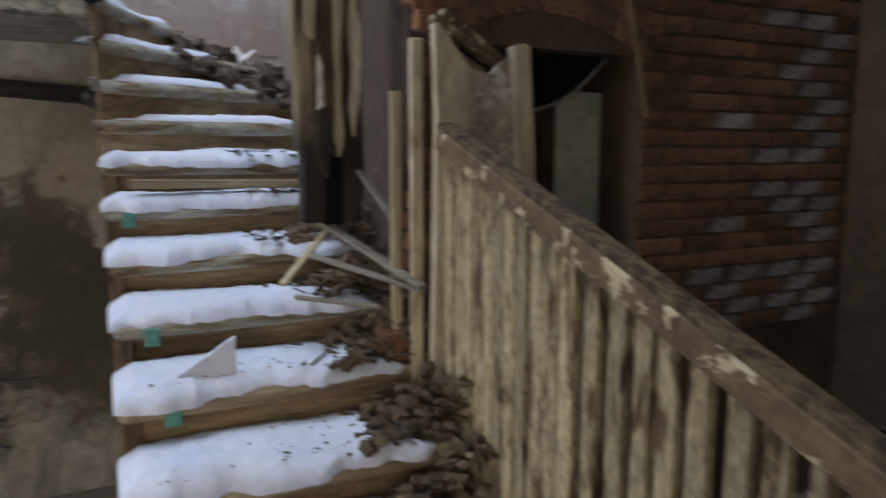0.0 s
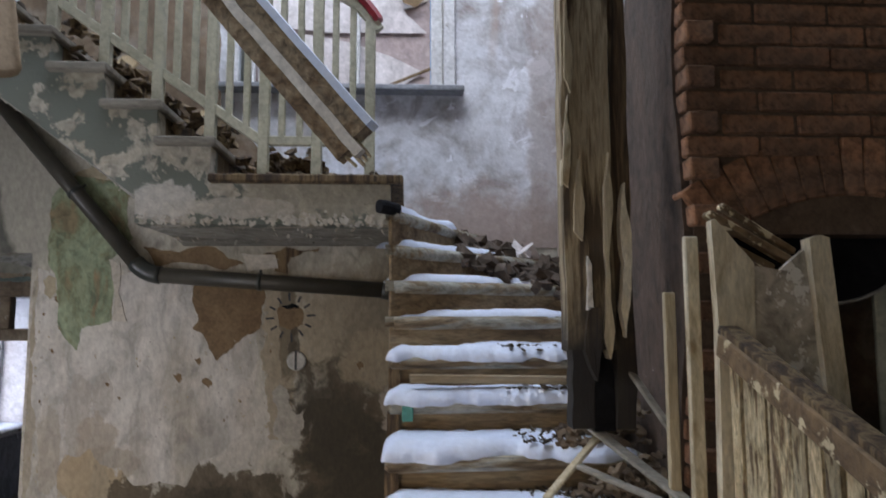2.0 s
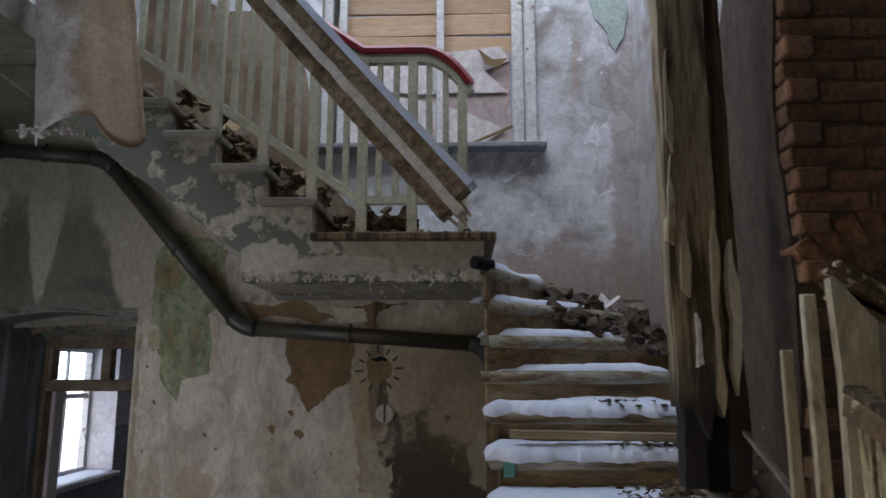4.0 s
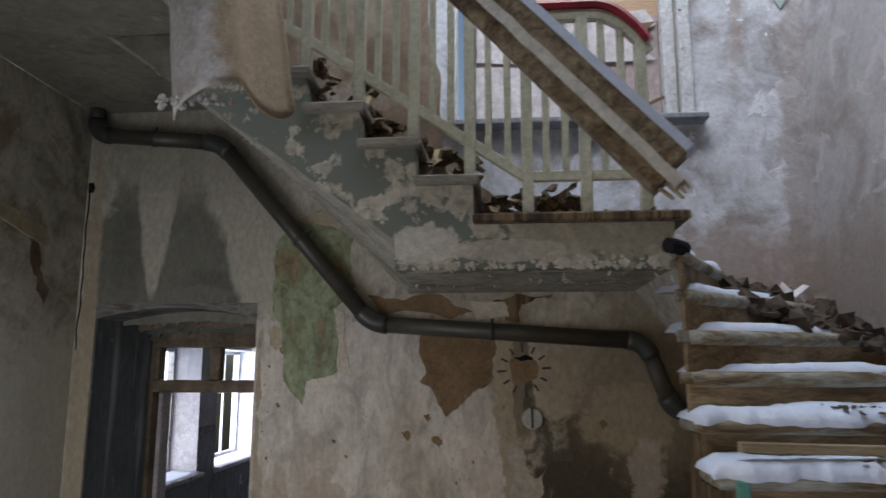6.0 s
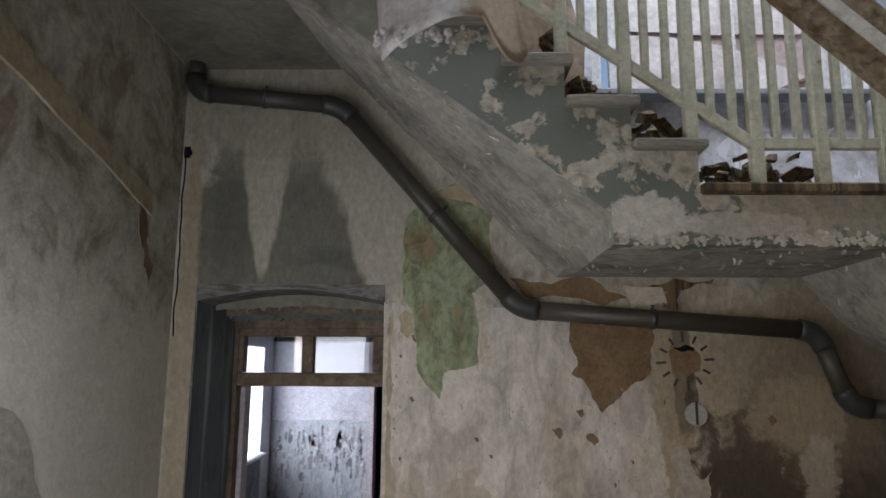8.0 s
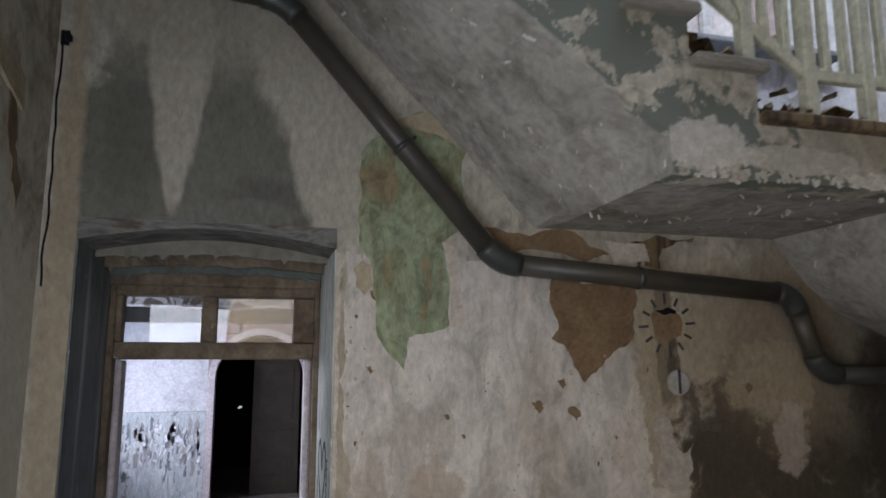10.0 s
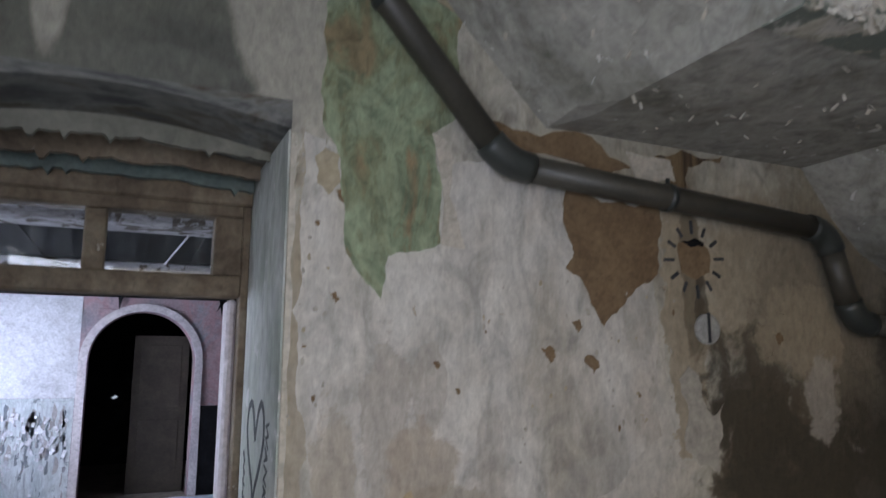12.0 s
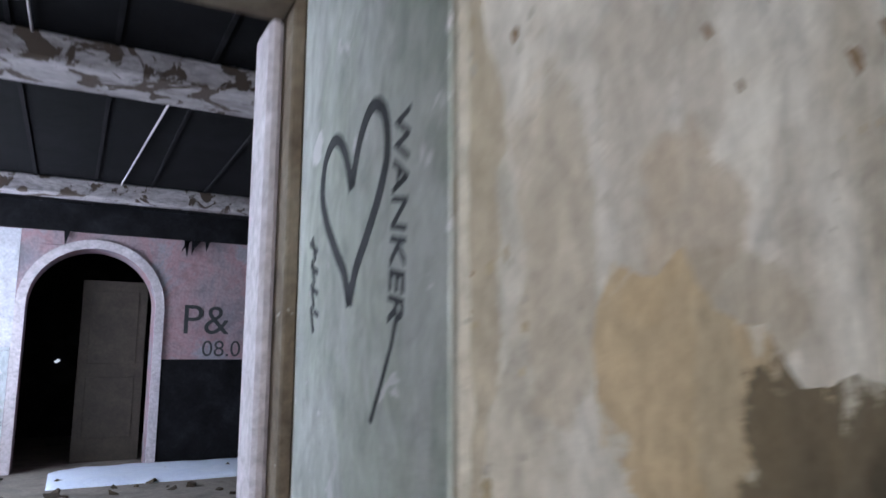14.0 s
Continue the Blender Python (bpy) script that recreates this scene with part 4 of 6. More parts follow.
# torn layers of paint and plaster hanging under the arched head
for yy, z0, z1, mat, sd in ((4.50, 2.45, 2.545, SMOKE, 1), (4.68, 2.43, 2.545, FRAMEWOOD, 2), (4.80, 2.41, 2.545, TEALGREY, 3)):
    bm = bmesh.new()
    rg = random.Random(sd)
    edge_pts = [(FX0 + 0.01 + (FX1 - FX0 - 0.02) * i / 70, z0 + 0.012 * noise.noise(Vector((i * 0.11, sd * 3, 0))) + 0.008 * noise.noise(Vector((i * 0.5, sd, 2))) - 0.02 * (rg.random() < 0.08) + 0.02 * math.sin(math.pi * i / 70)) for i in range(71)]
    prism(bm, [(FX0 + 0.01, z1)] + edge_pts + [(FX1 - 0.01, z1)], XZ, yy, yy + 0.02)
    part("torn_layer", bm, mat, door_1, "torn layer of old paint and plaster")

# ---- the room beyond ----
RY, RZ = 11.6, 2.85
room_floor = solid("floor_room", boxes((-4.7, 1.7, BACK, RY, ROOM - 0.2, ROOM)), CONCRETE, "dirty room floor dusted with snow", "floor", "structure")
AX0, AX1, ASPR, ATOP = -2.93, -1.72, 1.80, 2.40
arch_wall = wall_with([-4.7, AX0, AX1, 1.7], [ROOM, ATOP + 0.02, 3.2], [(AX0, AX1, ROOM, ATOP + 0.02)], XZ, RY, RY + 0.4)
wall_arch = tagged(part("wall_arch", arch_wall, WALLPINK), "faded pink and lilac wall with a round arch", "wall", kind="structure")
n = 20
cx, rad = (AX0 + AX1) / 2, (AX1 - AX0) / 2
arc = [(cx - rad * math.cos(math.pi * i / n), ASPR + (ATOP - ASPR) * math.sin(math.pi * i / n)) for i in range(n + 1)]
for half in (arc[: n // 2 + 1], arc[n // 2:][::-1]):
    bm = bmesh.new()
    prism(bm, [(half[0][0], ATOP + 0.021)] + half, XZ, RY, RY + 0.4) if half[-1][1] < ATOP + 0.021 else None
    part("arch_spandrel", bm, WALLPINK, wall_arch)
trim = [(cx - (rad + 0.0) * math.cos(math.pi * i / n), ASPR + (ATOP - ASPR) * math.sin(math.pi * i / n)) for i in range(n + 1)]
out = [(cx - (rad + 0.09) * math.cos(math.pi * i / n), ASPR + (ATOP - ASPR + 0.09) * math.sin(math.pi * i / n)) for i in range(n + 1)]
bm = bmesh.new()
prism(bm, [(AX0, ROOM)] + trim + [(AX1, ROOM), (AX1 + 0.09, ROOM)] + out[::-1] + [(AX0 - 0.09, ROOM)], XZ, RY - 0.03, RY - 0.001)
part("arch_trim", bm, LILAC, wall_arch, "pale moulded arch surround")
# white coat also carries the overexposed window light left of the arch
part("limewash", boxes((-4.49, AX0 - 0.092, RY - 0.006, RY - 0.001, 1.372, 2.555)), WHITELIME, wall_arch, "cold white limewash, whitened for the strong window light")
part("dado", boxes((-4.49, AX0 - 0.095, RY - 0.018, RY - 0.001, ROOM, 1.33)), DADO, wall_arch, "flaking blue-white board dado")
rng = random.Random(17)
for mat, n_, lab in ((GREYLILAC, 70, "grey-brown bare boards where the paint came off"), (PIERDADO, 45, "grey lower paint layer showing"), (WHITELIME, 130, "curling white paint flakes")):
    bm = bmesh.new()
    for _ in range(n_):
        x, z = rng.uniform(-4.4, AX0 - 0.14), 1.22 - abs(rng.gauss(0, 0.42))
        w, h = rng.uniform(0.006, 0.026), rng.uniform(0.03, 0.14)
        if mat is WHITELIME:
            box(bm, -w, w, -0.002, 0.002, -h / 3, h / 3, pose(x, RY - 0.026, z, rng.uniform(-18, 18), rng.uniform(-40, 40), rng.uniform(-35, 35)))
        else:
            prism(bm, ragged([(x - w, z - h), (x + w * 0.7, z - h * 0.8), (x + w, z + h * 0.7), (x - w * 0.4, z + h)], rng, 2, 0.16), XZ, RY - 0.0195, RY - 0.010)
    tagged(part("dado_flake", bm, mat, wall_arch, lab), kind="stuff")
part("dado_rail", boxes((-4.49, AX0 - 0.095, RY - 0.035, RY - 0.001, 1.331, 1.37), bevel=0.006), DADO, wall_arch)
part("dado", boxes((AX1 + 0.095, 1.5, RY - 0.018, RY - 0.001, ROOM, 1.25)), BURNT_AND_SHADE, wall_arch, "charred black dado")
part("burnt_edge", boxes((-4.49, 1.5, RY - 0.05, RY - 0.002, 2.56, RZ)), BURNT_AND_SHADE, wall_arch, "charred board along the top of the wall")
rng = random.Random(3)
bm = bmesh.new()
for x in (-2.62, -1.36, -1.30, -1.45, -1.22, -1.4):
    prism(bm, [(x - 0.03, 2.6), (x + 0.04, 2.6), (x + 0.02 - rng.uniform(0, 0.12), 2.6 - rng.uniform(0.12, 0.26))], XZ, RY - 0.045, RY - 0.03)
part("burnt_lath", bm, BURNT_AND_SHADE, wall_arch, "charred hanging laths")
# writing on the pink wall
for body, size, x, z in (("P&", 0.46, -1.45, 1.53), ("08.0", 0.25, -1.22, 1.285)):
    cu = bpy.data.curves.new("writing", "FONT")
    cu.body, cu.size, cu.extrude, cu.offset = body, size, 0.002, -0.001
    tmp = bpy.data.objects.new("tmp", cu)
    me = bpy.data.meshes.new_from_object(tmp)
    bpy.data.objects.remove(tmp)
    me.materials.clear()
    me.materials.append(BLACKPAINT)
    me.transform(pose(x, RY - 0.004, z, 90, 0, 0))
    ob = new("writing", me)
    ob["label"] = "black brushed letters"
    hang(ob, wall_arch)
room_ceiling = solid("ceiling_room", boxes((-4.7, 1.7, BACK + 0.08, RY, RZ, RZ + 0.15)), CHARBOARD, "charred black board ceiling", "ceiling", "structure")
for y, w, z in ((7.2, 0.40, 2.70), (10.35, 0.20, 2.69)):
    b = solid("ceiling_beam", boxes((-4.49, 1.5, y, y + w, z, RZ - 0.002), bevel=0.015), BEAMPAINT, "whitewashed ceiling beam, charred and flaking", "beam", "structure", "ceiling beams of the burnt room")
bm = bmesh.new()
for k in range(12):
    x = -4.3 + k * 0.47
    box(bm, x, x + 0.025, 5.2, RY - 0.1, RZ - 0.012, RZ - 0.001)
solid("batten_strips", bm, BURNT_AND_SHADE, "charred ceiling cover battens", "batten", "structure")
east_room = solid("wall_room_east", boxes((1.5, 1.7, BACK, RY, ROOM, RZ)), BURNT_AND_SHADE, "charred black side wall", "wall", "structure")
# window wall of the room
WINS = [(5.35, 6.75), (7.3, 8.9), (9.42, 11.05)]
ub = [BACK] + [v for w in WINS for v in w] + [RY]
# wall colour raised to white so the window reveals look daylit
wall_room_west = tagged(part("wall_room_west", wall_with(ub, [ROOM, 0.95, 2.45, RZ], [(a, b, 0.95, 2.45) for a, b in WINS], YZ, -4.95, -4.5), WHITELIME), "pale window wall, whitened for its daylit reveals", "wall", kind="structure")
for k, (a, b) in enumerate(WINS):
    w = thing("window_%d" % (k + 2), (-4.6, (a + b) / 2, 0.95), "white painted casement window with thin glazing bars", "window", "casement windows", "structure")
    frame_p = part("window_frame", boxes((-4.90, -4.84, a, a + 0.05, 0.95, 2.45), (-4.90, -4.84, b - 0.05, b, 0.95, 2.45), (-4.90, -4.84, a + 0.05, b - 0.05, 2.4, 2.45), (-4.90, -4.84, a + 0.05, b - 0.05, 0.95, 1.0)), WINPAINT, w)
    for f in (1 / 3, 2 / 3):
        m0 = a + (b - a) * f
        part("glazing_bar", boxes((-4.885, -4.855, m0 - 0.016, m0 + 0.016, 1.0, 2.4)), WINPAINT, frame_p)
    part("glazing_bar", boxes((-4.883, -4.857, a + 0.05, b - 0.05, 1.84, 1.90)), WINPAINT, frame_p)
    part("window_apron", boxes((-4.499, -4.485, a, b, ROOM, 0.86), bevel=0.004), PIERDADO, wall_room_west, "dull blue-grey panel under the window")
    part("window_sill", boxes((-4.84, -4.40, a - 0.04, b + 0.04, 0.90, 0.948), bevel=0.008), WINPAINT, w)
    solid("sill_snow", snow("snow", -4.82, -4.42, a + 0.02, b - 0.02, 0.948, 0.02, 130 + k, 12, 12), SNOW, "thin snow on a window sill", "snow", "stuff", "snow on the sills", smooth=True)
for y0, y1 in ((6.752, 7.298), (8.902, 9.418)):
    part("pier_dado", boxes((-4.499, -4.488, y0, y1, ROOM, 1.48), bevel=0.003), PIERDADO, wall_room_west, "dull blue-grey painted dado")
solid("backdrop", boxes((-9.0, -8.9, 0.0, 18.0, -1, 7)), HAZE, "bright misty snow light outdoors", "backdrop", "structure")
# dark space behind the arch: black walls and ceiling stand in for its shade
solid("wall_beyond", wall_with([-4.7, 1.7], [ROOM, RZ], [], XZ, 15.0, 15.1), BURNT_AND_SHADE, "wall of the space beyond, black for its shade", "wall", "structure")
solid("floor_beyond", boxes((-4.7, 1.7, RY, 15.0, ROOM - 0.2, ROOM)), CONCRETE, "dark floor beyond the arch", "floor", "structure")
solid("ceiling_beyond", boxes((-4.7, 1.7, RY + 0.4, 15.0, RZ, RZ + 0.1)), CHARBOARD, "ceiling beyond the arch, black for the shade", "ceiling", "structure")
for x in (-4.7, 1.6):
    solid("wall_beyond_side", boxes((x, x + 0.1, RY + 0.4, 15.0, ROOM, RZ)), BURNT_AND_SHADE, "side wall beyond the arch, black for the shade", "wall", "structure")
leaf = thing("open_door", (-1.9, 12.1, ROOM), "brown open door leaf, darkened for the shade behind the arch", "door")
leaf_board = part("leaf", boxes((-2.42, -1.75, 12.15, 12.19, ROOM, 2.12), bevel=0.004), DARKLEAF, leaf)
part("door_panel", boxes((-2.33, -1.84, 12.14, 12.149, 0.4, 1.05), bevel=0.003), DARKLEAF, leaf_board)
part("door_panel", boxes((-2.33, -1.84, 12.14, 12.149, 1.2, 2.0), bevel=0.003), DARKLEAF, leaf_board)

# ---- waste pipe on the main wall ----
pipe = thing("waste_pipe", (-1.4, 4.14, 2.4), "dark plastic waste pipe with elbows and collars", "pipe")
PY, PR = 4.155, 0.045
NODES = [(-3.112, 3.76), (-3.112, 3.563), (-2.345, 3.490), (-1.43, 2.432), (0.025, 2.334), (0.155, 1.968), (1.0, 1.93)]


def bend(p, a, b, r=0.09, n=7):
    p, a, b = Vector((p[0], PY, p[1])), Vector((a[0], PY, a[1])), Vector((b[0], PY, b[1]))
    s, e = p + (a - p).normalized() * r, p + (b - p).normalized() * r
    return [s.lerp(p, i / n).lerp(p.lerp(e, i / n), i / n) for i in range(n + 1)]


for a, b in zip(NODES, NODES[1:]):
    va, vb = Vector((a[0], PY, a[1])), Vector((b[0], PY, b[1]))
    d = (vb - va).normalized()
    part("pipe_length", tube(bmesh.new(), [va + d * (0.06 if a != NODES[0] else 0), vb - d * (0.06 if b != NODES[-1] else 0)], PR, 20), PIPE, pipe, smooth=True)
for a, p, b in zip(NODES, NODES[1:], NODES[2:]):
    part("elbow", tube(bmesh.new(), bend(p, a, b), PR + 0.007, 20), ELBOW, pipe, "black push-fit elbow", smooth=True)
for i, f in ((1, 0.48), (2, 0.55), (3, 0.45)):
    a, b = NODES[i], NODES[i + 1]
    va, vb = Vector((a[0], PY, a[1])), Vector((b[0], PY, b[1]))
    d = (vb - va).normalized()
    c = va.lerp(vb, f)
    col = part("collar", tube(bmesh.new(), [c - d * 0.012, c + d * 0.012], PR + 0.006, 20), ELBOW, pipe, "narrow pipe clip", smooth=True)
    bm = bmesh.new()
    side_v = Vector((-d.z, 0, d.x))
    side_v = side_v if side_v.z > 0 else -side_v
    tube(bm, [c + side_v * (PR + 0.002), c + side_v * (PR + 0.025)], 0.008, 8)
    part("clip_bolt", bm, ELBOW, col)

# ---- wooden post beside the stair ----
post = thing("wooden_post", (0.71, 2.42, 1.7), "split and charred timber post with pale splinters", "post")
rng = random.Random(8)
for x0, x1, y0, y1, z0, z1, name in ((0.605, 0.768, 2.355, 2.45, 2.06, 6.4, "post_timber"), (0.774, 0.838, 2.38, 2.47, 1.8, 6.4, "post_timber"), (0.625, 0.70, 2.385, 2.47, 1.80, 2.30, "post_timber"), (0.704, 0.772, 2.40, 2.48, 1.79, 2.20, "charred_stump")):
    bm = bmesh.new()
    nz = 60
    ringv = []
    for k in range(nz + 1):
        z = z0 + (z1 - z0) * k / nz
        w = [0.010 * noise.noise(Vector((z * 3, x0 * 20, c))) + 0.006 * noise.noise(Vector((z * 14, x0 * 20, c + 9))) for c in range(4)]
        ringv.append([bm.verts.new((x0 + w[0], y0 + w[1], z)), bm.verts.new((x1 + w[2], y0 + w[1], z)), bm.verts.new((x1 + w[2], y1 + w[3], z)), bm.verts.new((x0 + w[0], y1 + w[3], z))])
    for a, b in zip(ringv, ringv[1:]):
        for k in range(4):
            bm.faces.new((a[k], a[(k + 1) % 4], b[(k + 1) % 4], b[k]))
    bm.faces.new(ringv[0])
    bm.faces.new(ringv[-1])
    part(name, bm, POSTPALE if x0 == 0.605 else BURNT_AND_SHADE if name == "charred_stump" else POSTMAT, post)
for k, (pts, mat) in enumerate((([(0.670, 2.19), (0.692, 2.20), (0.690, 2.34), (0.676, 2.37)], PALESTRIP), ([(0.635, 2.45), (0.662, 2.42), (0.672, 2.55), (0.655, 2.70), (0.64, 2.60)], PALEWOOD),
                              ([(0.612, 2.98), (0.632, 2.93), (0.64, 3.10), (0.63, 3.32), (0.616, 3.2)], PALEWOOD), ([(0.725, 2.10), (0.745, 2.03), (0.762, 2.12), (0.766, 2.55), (0.755, 2.72), (0.735, 2.5)], PALEWOOD),
                              ([(0.785, 2.20), (0.80, 2.10), (0.822, 2.26), (0.828, 2.44), (0.81, 2.62), (0.79, 2.5)], CREAMWOOD), ([(0.60, 2.62), (0.618, 2.60), (0.630, 2.74), (0.622, 2.92), (0.606, 2.80)], CREAMWOOD),
                              ([(0.66, 2.06), (0.70, 1.96), (0.715, 2.05), (0.72, 2.2), (0.68, 2.2)], POSTMAT))):
    bm = bmesh.new()
    prism(bm, ragged(pts, random.Random(60 + k), 4, 0.05), XZ, 2.336 + 0.003 * (k % 3), 2.40)
    part("splinter", bm, mat, post, "pale stripped splinter")
# ---- board balustrade of the lower flight ----
fence = thing("board_balustrade", (0.97, 1.4, 1.2), "cream painted plank balustrade with flaking paint", "balustrade")
FXX = 0.97


def fence_top(y):
    return 2.06 - (1.93 - y) * 0.36 if y < 1.93 else 2.06


k = 0
y = 1.97
while y > 0.25:
    w = rng.uniform(0.048, 0.062) if y > 1.3 else 0.048
    gap = rng.uniform(0.004, 0.014) if y > 1.4 else 0.034
    zt = fence_top(y) - 0.02 + rng.uniform(-0.01, 0.01)
    zb = max(HALL, 1.34 - (2.05 - y) * 0.59 - 0.16)
    bm = bmesh.new()
    lean = rng.uniform(-0.01, 0.01)
    prism(bm, [(y - w, zb), (y, zb), (y + lean, zt + 0.01), (y - w + lean, zt)], YZ, FXX, FXX + 0.022)
    part("board", bm, FENCE, fence)
    y -= w + gap
    k += 1
bm = bmesh.new()
bar(bm, (FXX - 0.012, 1.99, 2.088), (FXX - 0.012, 0.3, fence_top(0.3) + 0.012), 0.03, 0.064)
part("top_rail", bm, RAILWOOD, fence)
bm = bmesh.new()
bar(bm, (FXX + 0.012, 2.0, 2.13), (FXX + 0.012, 0.3, fence_top(0.3) + 0.05), 0.06, 0.024)
part("handrail", bm, POSTWOOD, fence, "bare brown handrail")

panel = thing("leaning_door_panel", (1.1, 2.0, 1.4), "old panelled door piece leaning behind the planks", "door panel")
bm = bmesh.new()
prism(bm, ragged([(0.935, 1.25), (1.075, 1.25), (1.066, 2.318), (1.02, 2.37), (0.957, 2.445), (0.945, 2.44)], random.Random(2), 2, 0.02), XZ, 1.995, 2.03)
part("stile", bm, CREAMWOOD, panel)
bm = bmesh.new()
prism(bm, ragged([(1.077, 1.25), (1.30, 1.25), (1.226, 2.36), (1.15, 2.30), (1.067, 2.312)], random.Random(4), 2, 0.03), XZ, 2.015, 2.03)
part("panel_board", bm, PANEL, panel, "grey flaking panel")
bm = bmesh.new()
prism(bm, [(1.302, 1.25), (1.372, 1.25), (1.288, 2.392), (1.262, 2.40), (1.228, 2.388)], XZ, 1.99, 2.035)
part("stile", bm, CREAMWOOD, panel)
for a, b, w in (((0.96, 2.06, 2.47), (1.21, 2.07, 2.33), 0.05), ((1.02, 2.10, 2.50), (1.24, 2.10, 2.36), 0.035), ((0.98, 2.08, 2.40), (1.16, 2.09, 2.31), 0.06)):
    bm = bmesh.new()
    bar(bm, a, b, w, 0.02)
    part("broken_slat", bm, RAILWOOD, panel, "brown broken slat behind the top edge")
part("plank", boxes((0.885, 0.925, 2.04, 2.065, 1.2, 2.40), bevel=0.004), CREAMWOOD, panel)
part("plank", boxes((0.84, 0.875, 2.10, 2.12, 1.3, 2.24), bevel=0.004), PALEWOOD, panel, "pale bare plank")

# ---- brick pier: bricks one by one ----
BL, BH, JT = 0.25, 0.068, 0.010


def brick_mesh(name, sx, sy, sz, mat):
    bm = bmesh.new()
    box(bm, -sx / 2, sx / 2, -sy / 2, sy / 2, -sz / 2, sz / 2, None, 0.006)
    return mesh_of(name, bm, mat)


B_FRONT, B_HALF, B_SIDE = brick_mesh("brick", BL, 0.1, BH, BRICK), brick_mesh("brick", BL / 2 - JT / 2, 0.1, BH, BRICK), brick_mesh("brick", 0.1, BL, BH, BRICK)
B_LIME = brick_mesh("brick", BL, 0.1, BH, BRICK_LIME)
B_WEDGE = brick_mesh("brick", 0.075, 0.1, 0.2, BRICK)
wall_brick = tagged(part("wall_brick", wall_with([1.0 + 0.02, 1.12, 2.03, 3.4], [LOW, 2.44, 6.5], [(1.12, 2.03, LOW, 2.44)], XZ, PIER + 0.012, PIER + 0.4), MORTAR),
                    "dark red brick wall with a segmental arch and lime stains", "wall", kind="structure")
part("arch_back", boxes((1.61, 2.3, PIER + 0.6, PIER + 0.7, LOW, 2.9)), BROWNWALL, wall_brick, "brown back of the arch recess")
ACX, ACZ, AR = 1.57, 1.77, 0.80


def put_brick(mesh, m, parent):
    ob = new("brick", mesh)
    ob.matrix_basis = m
    hang(ob, parent)


rng = random.Random(21)
z, row = 1.25, 0
while z < 3.6:
    x = EAST + (0.0 if row % 2 else -(BL + JT) / 2)
    while x < 3.36:
        cxb = x + BL / 2
        dx = cxb - ACX
        half = x + BL > 3.39
        in_arch = (math.hypot(dx, z - ACZ) < AR + 0.17 and z > 2.2) or (1.02 < cxb < 2.10 and z < 2.42)
        if cxb > EAST + 0.1 and not in_arch and not (z > 3.1 and cxb > 2.4):
            lime = rng.random() < (0.6 if cxb > 2.92 else 0.45 if cxb > 2.4 and z < 2.2 else 0.25 if cxb > 2.4 else 0.0)
            put_brick(B_HALF if half else B_LIME if lime else B_FRONT, pose(x + BL / 4 if half else cxb, PIER + 0.05 + rng.uniform(-0.006, 0.008), z, rng.uniform(-1, 1), 0, rng.uniform(-1, 1)), wall_brick)
        elif 2.03 < x + BL * 0.75 and cxb < 2.4:
            put_brick(B_HALF, pose(x + BL * 0.75, PIER + 0.05, z), wall_brick)
        x += BL + JT
    y = PIER + (0.20 if row % 2 else 0.07)
    while y < 3.3 - max(0, z - 2.2) * 0.35:
        if z > 1.6:
            put_brick(B_SIDE, pose(EAST + 0.052 + rng.uniform(-0.004, 0.004), y + BL / 2 - 0.1, z, 0, rng.uniform(-1, 1), rng.uniform(-1, 1)), pier)
        y += BL + JT
    z += BH + JT
    row += 1
for k in range(15):
    a = radians(56 + (124 - 56) * k / 14)
    put_brick(B_WEDGE, Matrix.Translation((ACX + (AR + 0.1) * math.cos(a), PIER + 0.05, ACZ + (AR + 0.1) * math.sin(a))) @ Matrix.Rotation(radians(90) - a, 4, "Y"), wall_brick)

# ---- worn patches on the main wall ----
F = WALL
patch("white_skim", [(-2.062, 2.47), (-1.46, 2.455), (-1.40, 2.39), (-1.17, 2.385), (-0.784, 2.345), (-0.80, 2.13), (-0.785, 1.96), (-0.80, 1.73), (-0.83, 1.667), (-0.79, 1.561), (-0.863, 1.52), (-0.985, 1.408), (-1.127, 1.33), (-1.183, 1.22),
                     (-1.47, 1.235), (-1.541, 1.334), (-1.659, 1.353), (-1.718, 1.443), (-1.776, 1.395), (-1.86, 1.417), (-1.89, 1.25), (-1.95, 1.0), (-2.05, 0.9), (-2.06, 1.2), (-2.019, 1.53), (-2.034, 1.64), (-2.057, 1.80), (-2.079, 1.95), (-2.065, 2.15)],
      SKIM, wall_north, F, "thin off-white skim coat with torn edges", seed=90, steps=4, rough=0.13, thick=0.0012)
patch("peeled_patch", [(-2.01, 2.88), (-1.92, 2.97), (-1.71, 3.09), (-1.55, 2.96), (-1.53, 2.65), (-1.66, 2.52), (-1.63, 2.17), (-1.71, 2.14), (-1.80, 2.12), (-1.82, 1.99), (-1.91, 2.09), (-1.95, 2.36), (-2.01, 2.51)],
      GREEN, wall_north, F, "patch of old green distemper under the plaster skim", seed=2, steps=5, rough=0.15)
patch("peeled_patch", [(-1.16, 2.42), (-0.77, 2.38), (-0.78, 2.12), (-0.92, 2.03), (-1.02, 1.93), (-1.08, 2.04), (-1.17, 2.12), (-1.14, 2.2)], CLAY, wall_north, F, "patch of bare brown clay render", seed=3, steps=5, rough=0.2)
patch("peeled_patch", [(-1.47, 2.595), (-1.05, 2.595), (-0.88, 2.50), (-1.0, 2.46), (-1.40, 2.47)], CLAY, wall_north, F, "strip of bare clay render above the pipe", seed=4)
